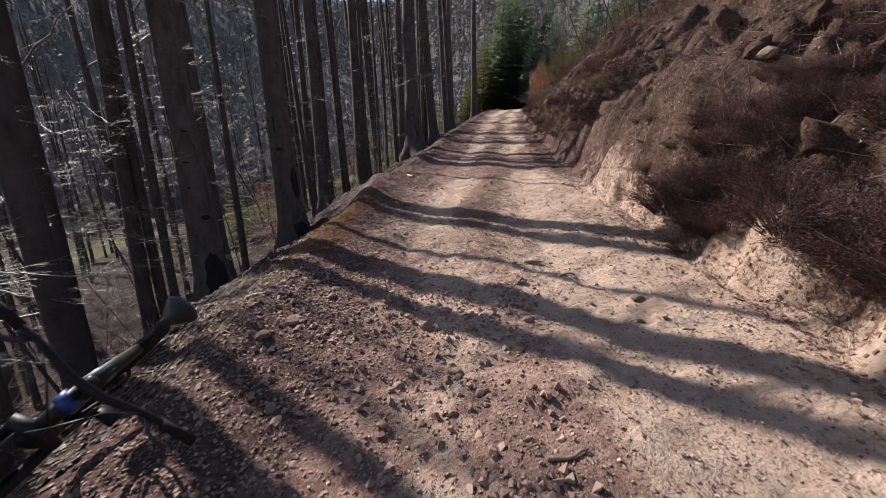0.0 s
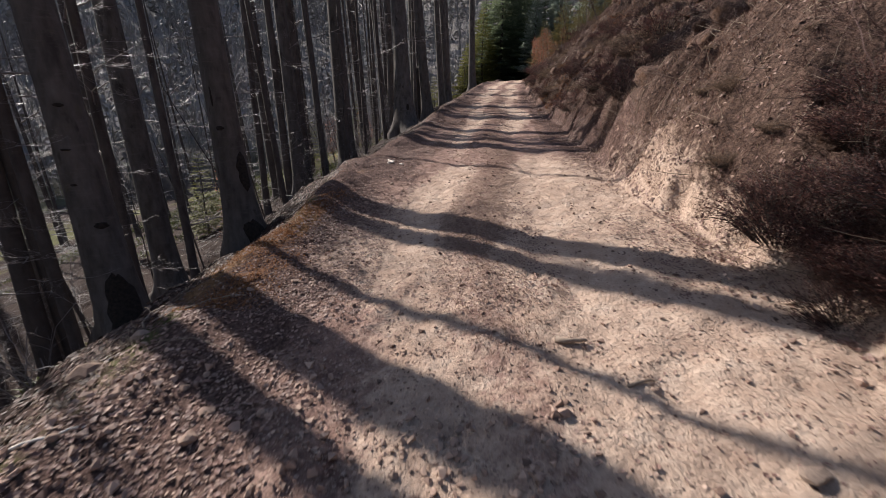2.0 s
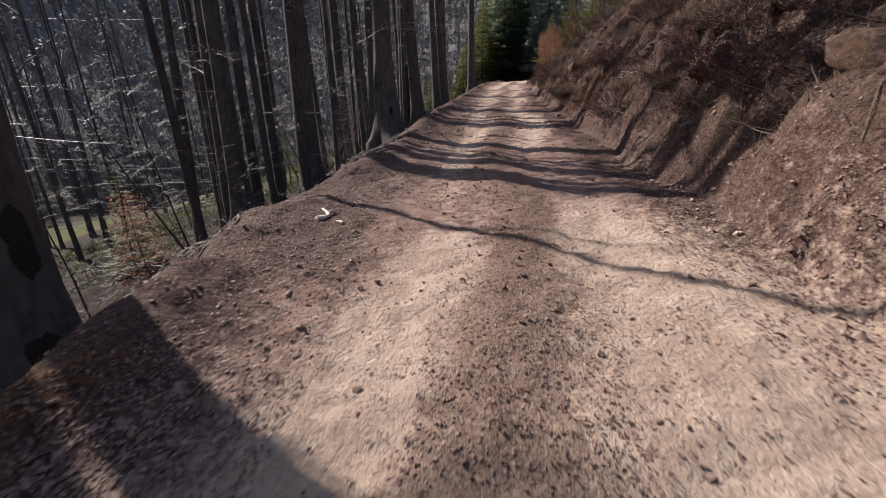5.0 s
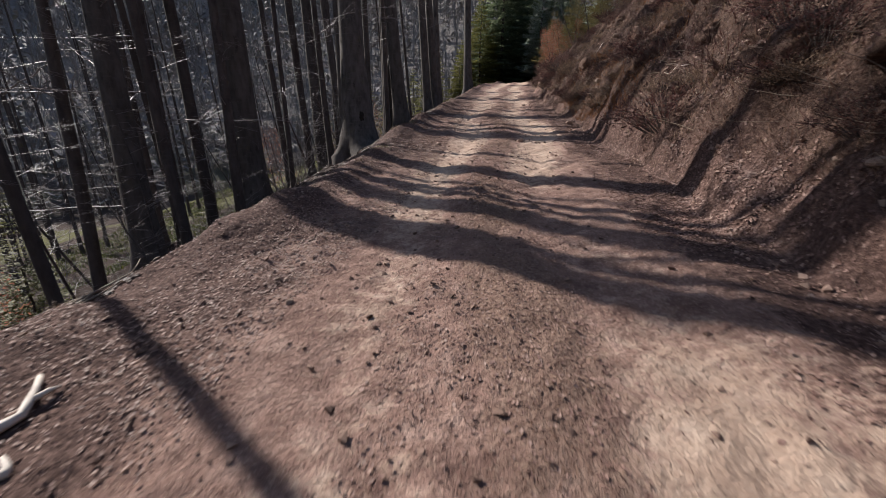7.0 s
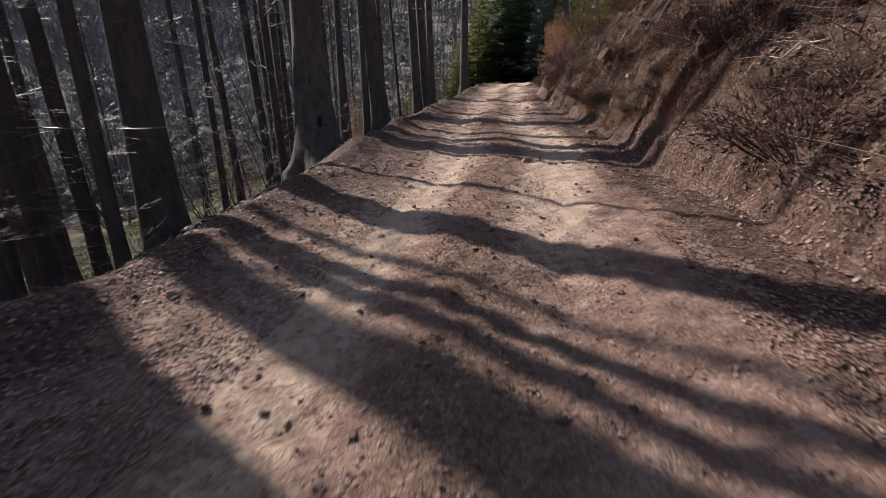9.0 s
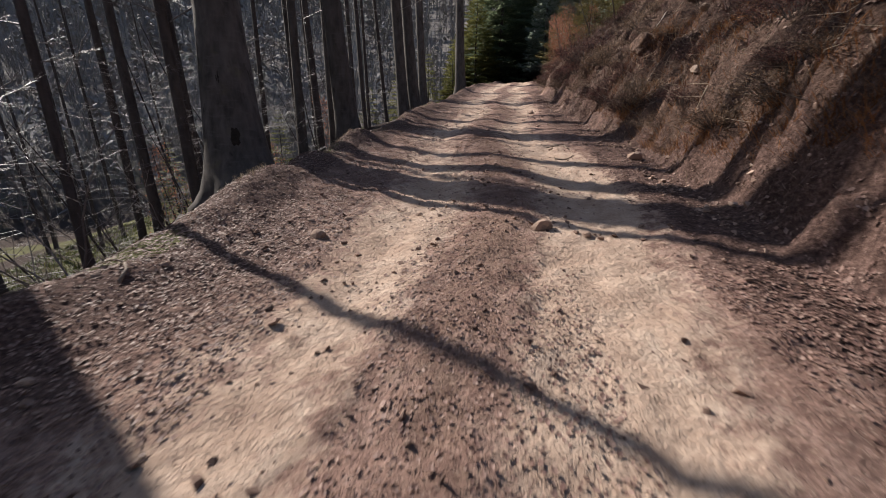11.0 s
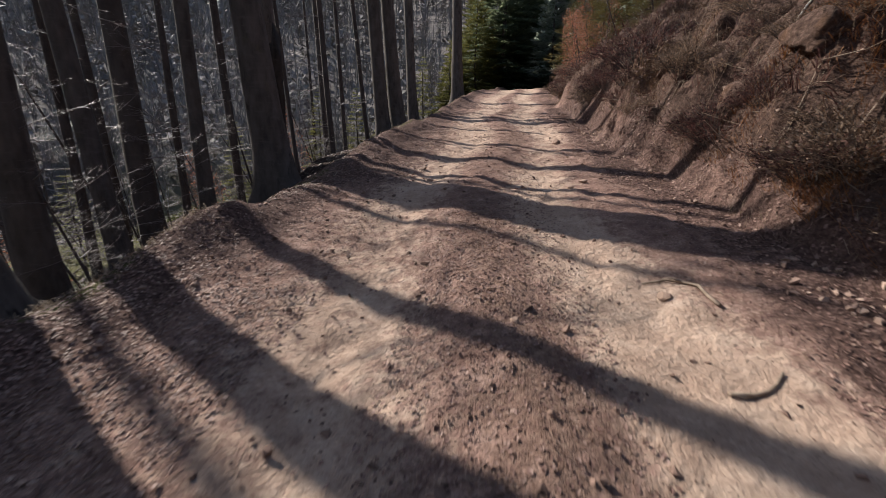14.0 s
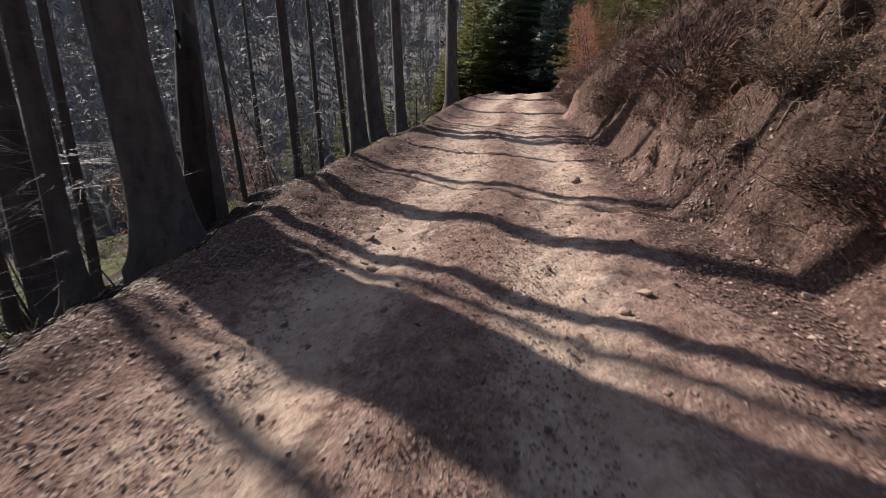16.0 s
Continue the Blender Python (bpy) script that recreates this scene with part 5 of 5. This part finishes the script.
def sticks():
    rng = np.random.RandomState(23)

    def stick(x, y, ln, r, az, mat, label, bend=0.15):
        n = 6
        t = np.linspace(-0.5, 0.5, n)
        off = bend * ln * (t ** 2) * 2 + 0.03 * ln * rng.randn(n)
        px = x + t * ln * math.cos(az) - off * math.sin(az)
        py = y + t * ln * math.sin(az) + off * math.cos(az)
        pz = height(px, py) + r * 0.7 + 0.004
        s = Shape()
        s.tube(np.stack([px, py, pz], -1), r * (1 - 0.5 * (t + 0.5)), 7, True, 0.25, rng)
        if ln > 0.35:
            k = rng.randint(2, 4)
            a2 = az + rng.choice([-1, 1]) * 0.7
            e = np.array([px[k], py[k], pz[k]])
            tip = e + np.array([math.cos(a2), math.sin(a2), 0.1]) * ln * 0.25
            s.tube([e, (e + tip) / 2 + 0.01, tip], [r * 0.6, r * 0.5, r * 0.2], 5)
        tagged(s.object("stick", mat), label, "stick", "sticks on the ground")

    stick(-0.82, 11.05, 0.45, 0.028, 1.75, M_BLEACHED, "bleached bare stick lying on the track edge", 0.45)
    stick(-0.62, 10.75, 0.12, 0.02, 2.4, M_BLEACHED, "bleached broken stick piece on the track edge")
    stick(1.03, 4.58, 0.2, 0.022, 0.1, M_STICK, "short dark brown stick on the sandy track")
    stick(1.3, 4.15, 0.18, 0.012, 0.4, M_STICK, "short brown stick on the sandy track")
    stick(0.62, 1.75, 0.22, 0.014, 0.2, M_STICK, "short dark stick on the gravel")
    stick(3.9, 22.5, 0.45, 0.013, 2.2, M_STICK, "curved brown stick on the track", 0.6)
    stick(3.7, 21.6, 0.3, 0.012, 0.3, M_STICK, "thin brown stick on the track")
    stick(5.35, 20.4, 0.4, 0.012, 0.1, M_STICK, "pale bare branch lying on the bank", 0.3)
    stick(6.6, 25.3, 0.45, 0.012, 0.3, M_BLEACHED, "pale bare branch lying on the bank", 0.3)
    stick(5.0, 20.9, 0.28, 0.016, 2.3, M_STICK, "pale broken root stub at the foot of the bank", 0.5)
    for k in range(46):
        y = rng.uniform(1.5, 30)
        side = rng.rand()
        x = float(LEFT(y)) + rng.uniform(-1.8, 0.5) if side < 0.55 else float(RIGHT(y)) + rng.uniform(-0.6, 2.5)
        stick(x, y, rng.uniform(0.15, 0.8), rng.uniform(0.004, 0.012), rng.uniform(0, 6.28), M_STICK if rng.rand() < 0.75 else M_BLEACHED, "thin dry stick on the ground", rng.uniform(-0.3, 0.3))
    # long roots and sticks that run over the brink of the slope
    for k in range(10):
        y = rng.uniform(7, 13)
        stick(float(LEFT(y)) - rng.uniform(0.1, 0.7), y, rng.uniform(0.7, 1.6), 0.012, rng.uniform(1.2, 2.2), M_STICK, "long thin dead branch on the brink of the slope", 0.2)


sticks()


# ---- the bicycle lying on the track edge ----
def bicycle():
    black = plain_material("black_paint", (0.007, 0.007, 0.008), (0.013, 0.013, 0.015), 40, 0.5, spec=0.3, bump=0)
    rubber = plain_material("tyre_rubber", (0.010, 0.010, 0.010), (0.022, 0.02, 0.018), 60, 0.85, spec=0.2, bump=0.3)
    alloy = plain_material("grey_alloy", (0.04, 0.04, 0.043), (0.10, 0.10, 0.105), 30, 0.45, 0.9, bump=0)
    blue = plain_material("blue_paint", (0.008, 0.04, 0.16), (0.015, 0.06, 0.22), 20, 0.35, spec=0.5, bump=0)
    teal = plain_material("teal_paint", (0.02, 0.09, 0.12), (0.03, 0.12, 0.16), 20, 0.35, spec=0.5, bump=0)
    white = plain_material("white_print", (0.6, 0.6, 0.6), (0.75, 0.75, 0.75), 20, 0.5, bump=0)
    vinyl = plain_material("saddle_vinyl", (0.014, 0.014, 0.014), (0.028, 0.027, 0.026), 35, 0.55, spec=0.25, bump=0.1)
    lean, steer, heading, rise = 0.845, radians(2), -1.347, 0.06
    fwd = Vector((math.cos(heading) * math.cos(rise), math.sin(heading) * math.cos(rise), math.sin(rise)))
    side = Vector((0, 0, 1)).cross(fwd).normalized()
    up0 = fwd.cross(side)
    up = (up0 * math.cos(lean) + side * math.sin(lean)).normalized()
    left = up.cross(fwd)
    root = tagged(new("mountain_bike"), "black mountain bike with blue details lying tilted on the track edge", "bicycle")
    root.matrix_basis = Matrix.Translation((-2.13, 1.607, 0.03)) @ Matrix((fwd, left, up)).transposed().to_4x4() @ Matrix.Scale(1.1, 4)

    def tube(name, pts, radii, mat, parent=root, label="", sides=10):
        s = Shape()
        s.tube(pts, radii if hasattr(radii, "__len__") else [radii] * len(pts), sides)
        return part(name, s, mat, parent, label)

    bb, seat_top, head_t, head_b = (-0.05, 0, 0.34), (-0.24, 0, 0.72), (0.37, 0, 0.86), (0.43, 0, 0.70)
    rear, front = (-0.50, 0, 0.36), (0.70, 0, 0.36)
    s = Shape()
    s.tube([seat_top, (0.05, 0, 0.78), head_t], [0.025, 0.031, 0.036], 12)
    s.tube([bb, (0.2, 0, 0.52), head_b], [0.052, 0.058, 0.046], 12)
    s.tube([bb, (-0.15, 0, 0.55), seat_top], [0.03, 0.024, 0.022], 12)
    s.tube([head_b, head_t], [0.03, 0.028], 12)
    for sy in (-1, 1):
        s.tube([(-0.08, 0.03 * sy, 0.35), (-0.3, 0.06 * sy, 0.36), (-0.5, 0.07 * sy, 0.36)], [0.014, 0.012, 0.011], 8)
        s.tube([(-0.2, 0.02 * sy, 0.66), (-0.36, 0.06 * sy, 0.52), (-0.5, 0.07 * sy, 0.36)], [0.011, 0.01, 0.01], 8)
    frame_part = part("frame", s, black, root)
    tube("rear_shock", [(-0.1, 0, 0.5), (0.08, 0, 0.66)], [0.028, 0.02], alloy)
    tube("frame_band", [(0.14, 0, 0.800), (0.26, 0, 0.83)], [0.0345, 0.0355], teal, frame_part, "teal paint band")
    tube("head_badge", [(0.393, 0, 0.797), (0.378, 0, 0.837)], [0.040, 0.040], blue, frame_part, "blue head tube band")
    tube("seat_post", [seat_top, (-0.28, 0, 0.90)], 0.0145, black)
    # saddle: a shell that narrows to its nose
    prof_ = [(-0.145, 0.062, 0.0), (-0.13, 0.072, 0.012), (-0.08, 0.070, 0.014), (-0.02, 0.045, 0.004), (0.05, 0.024, 0.002), (0.11, 0.019, 0.0), (0.135, 0.012, -0.008)]
    s = Shape()
    v, f = [], []
    for x, w, z in prof_:
        for a in np.linspace(0, 2 * np.pi, 14, endpoint=False):
            c, n_ = math.cos(a), math.sin(a)
            v.append((-0.27 + x, 1.2 * w * c, 0.935 + z + (0.028 if n_ > 0 else 0.04) * n_ * (0.6 + 0.4 * w / 0.07) - 0.012 * abs(c) ** 3))
    for i in range(len(prof_) - 1):
        for j in range(14):
            k = (j + 1) % 14
            f.append((i * 14 + j, i * 14 + k, (i + 1) * 14 + k, (i + 1) * 14 + j))
    f += [tuple(range(14))[::-1], tuple((len(prof_) - 1) * 14 + j for j in range(14))]
    s.add(v, f)
    part("saddle", s, vinyl, root, "smooth black saddle")

    def wheel(name, centre, m, parent):
        holder = new(name)
        holder.parent = parent
        holder.matrix_basis = Matrix.Translation(centre) @ m
        ring = np.linspace(0, 2 * np.pi, 49)

        def torus(r, w, sides):
            q = Shape()
            vv, ff = [], []
            for i in range(48):
                for j in range(sides):
                    b = 2 * np.pi * j / sides
                    rr = r + w * math.cos(b) * (1 + 0.09 * ((i + j) % 2) * (math.cos(b) > 0.2))
                    vv.append((rr * math.cos(ring[i]), w * math.sin(b), rr * math.sin(ring[i])))
            for i in range(48):
                for j in range(sides):
                    k, l = (i + 1) % 48, (j + 1) % sides
                    ff.append((i * sides + j, k * sides + j, k * sides + l, i * sides + l))
            q.add(vv, ff)
            return q

        part("tyre", torus(0.334, 0.033, 10), rubber, holder, "knobbly black tyre")
        part("rim", torus(0.298, 0.013, 6), alloy, holder)
        q = Shape()
        for i in range(28):
            a = i * 2 * np.pi / 28
            q.tube([(0.02 * math.cos(a + 0.9), 0.028 * (-1) ** i, 0.02 * math.sin(a + 0.9)), (0.29 * math.cos(a), 0, 0.29 * math.sin(a))], [0.0011, 0.0011], 3)
        part("spoke_lacing", q, alloy, holder)
        q = Shape()
        q.tube([(0, -0.05, 0), (0, -0.03, 0), (0, 0.03, 0), (0, 0.05, 0)], [0.013, 0.024, 0.024, 0.013], 12)
        part("hub", q, black, holder)
        q = Shape()
        q.tube([(0, 0.033, 0), (0, 0.035, 0)], [0.08, 0.08], 24)
        part("brake_disc", q, alloy, holder)
        return holder

    wheel("rear_wheel", rear, Matrix.Identity(4), root)
    # front end turns about the head tube
    axis = (Vector(head_t) - Vector(head_b)).normalized()
    turn = Matrix.Translation(head_b) @ Matrix.Rotation(steer, 4, axis) @ Matrix.Translation(-Vector(head_b))
    fork = new("fork")
    fork.parent = root
    fork.matrix_basis = turn
    for sy in (-1, 1):
        tube("fork_leg", [(0.425, 0.065 * sy, 0.70), (0.54, 0.065 * sy, 0.52), (0.70, 0.065 * sy, 0.36)], [0.017, 0.024, 0.02], black, fork)
        for q in (0.35, 0.5, 0.65):
            c = Vector((0.54, 0.065 * sy, 0.52)).lerp(Vector((0.70, 0.065 * sy, 0.36)), q)
            d = Vector((0.16, 0, -0.16)).normalized() * 0.012
            tube("fork_print", [c - d, c + d], 0.0252, white, fork, "white printed bar")
    tube("crown", [(0.43, -0.08, 0.70), (0.43, 0, 0.715), (0.43, 0.08, 0.70)], [0.024, 0.03, 0.024], black, fork)
    fw = wheel("front_wheel", turn @ Vector(front), Matrix.Rotation(steer, 4, axis), root)
    bar = new("handlebar")
    bar.parent = root
    bar.matrix_basis = turn
    tube("stem", [(0.37, 0, 0.885), (0.42, 0, 0.915)], 0.022, black, bar)
    tube("bar_tube", [(0.385, -0.39, 0.94), (0.40, -0.2, 0.935), (0.425, -0.06, 0.917), (0.425, 0.06, 0.917), (0.40, 0.2, 0.935), (0.385, 0.39, 0.94)], [0.011, 0.012, 0.016, 0.016, 0.012, 0.011], black, bar)
    for sy in (-1, 1):
        tube("grip", [(0.395, 0.265 * sy, 0.938), (0.384, 0.395 * sy, 0.94)], 0.0185, rubber, bar, "ribbed black grip")
        tube("brake_lever", [(0.38, 0.21 * sy, 0.93), (0.44, 0.25 * sy, 0.915), (0.45, 0.33 * sy, 0.905)], [0.013, 0.008, 0.006], alloy, bar)
        tube("cable", [(0.40, 0.2 * sy, 0.935), (0.52, 0.1 * sy, 0.95), (0.5, 0.02, 0.8), (0.46, 0.03 * sy, 0.7)], 0.0035, black, bar)
    tube("top_cap", [(0.365, 0, 0.90), (0.362, 0, 0.912)], 0.019, alloy, bar)
    # drive train
    s = Shape()
    s.tube([(-0.05, -0.045, 0.34), (-0.05, -0.049, 0.34)], [0.085, 0.085], 28)
    part("chainring", s, alloy, root)
    tube("crank_arm", [(-0.05, -0.06, 0.34), (0.09, -0.075, 0.26)], [0.014, 0.011], alloy)
    tube("crank_arm", [(-0.05, 0.06, 0.34), (-0.19, 0.075, 0.42)], [0.014, 0.011], alloy)
    for c in ((0.09, -0.13, 0.26), (-0.19, 0.13, 0.42)):
        s = Shape()
        bm = bmesh.new()
        bmesh.ops.create_cube(bm, size=1.0)
        bmesh.ops.scale(bm, vec=(0.10, 0.095, 0.018), verts=bm.verts)
        bmesh.ops.bevel(bm, geom=bm.edges[:], offset=0.004, segments=2, affect="EDGES")
        s.add(np.array([list(q.co) for q in bm.verts]) + c, [tuple(q.index for q in p.verts) for p in bm.faces])
        bm.free()
        part("pedal", s, black, root, "flat black pedal")
    s = Shape()
    s.tube([(-0.05, -0.048, 0.425), (-0.5, -0.048, 0.40)], [0.004, 0.004], 5)
    s.tube([(-0.05, -0.048, 0.255), (-0.48, -0.048, 0.27)], [0.004, 0.004], 5)
    part("chain", s, alloy, root)
    s = Shape()
    s.tube([(-0.5, -0.05, 0.36), (-0.5, -0.035, 0.36)], [0.045, 0.075], 24)
    part("cassette", s, alloy, root)


bicycle()
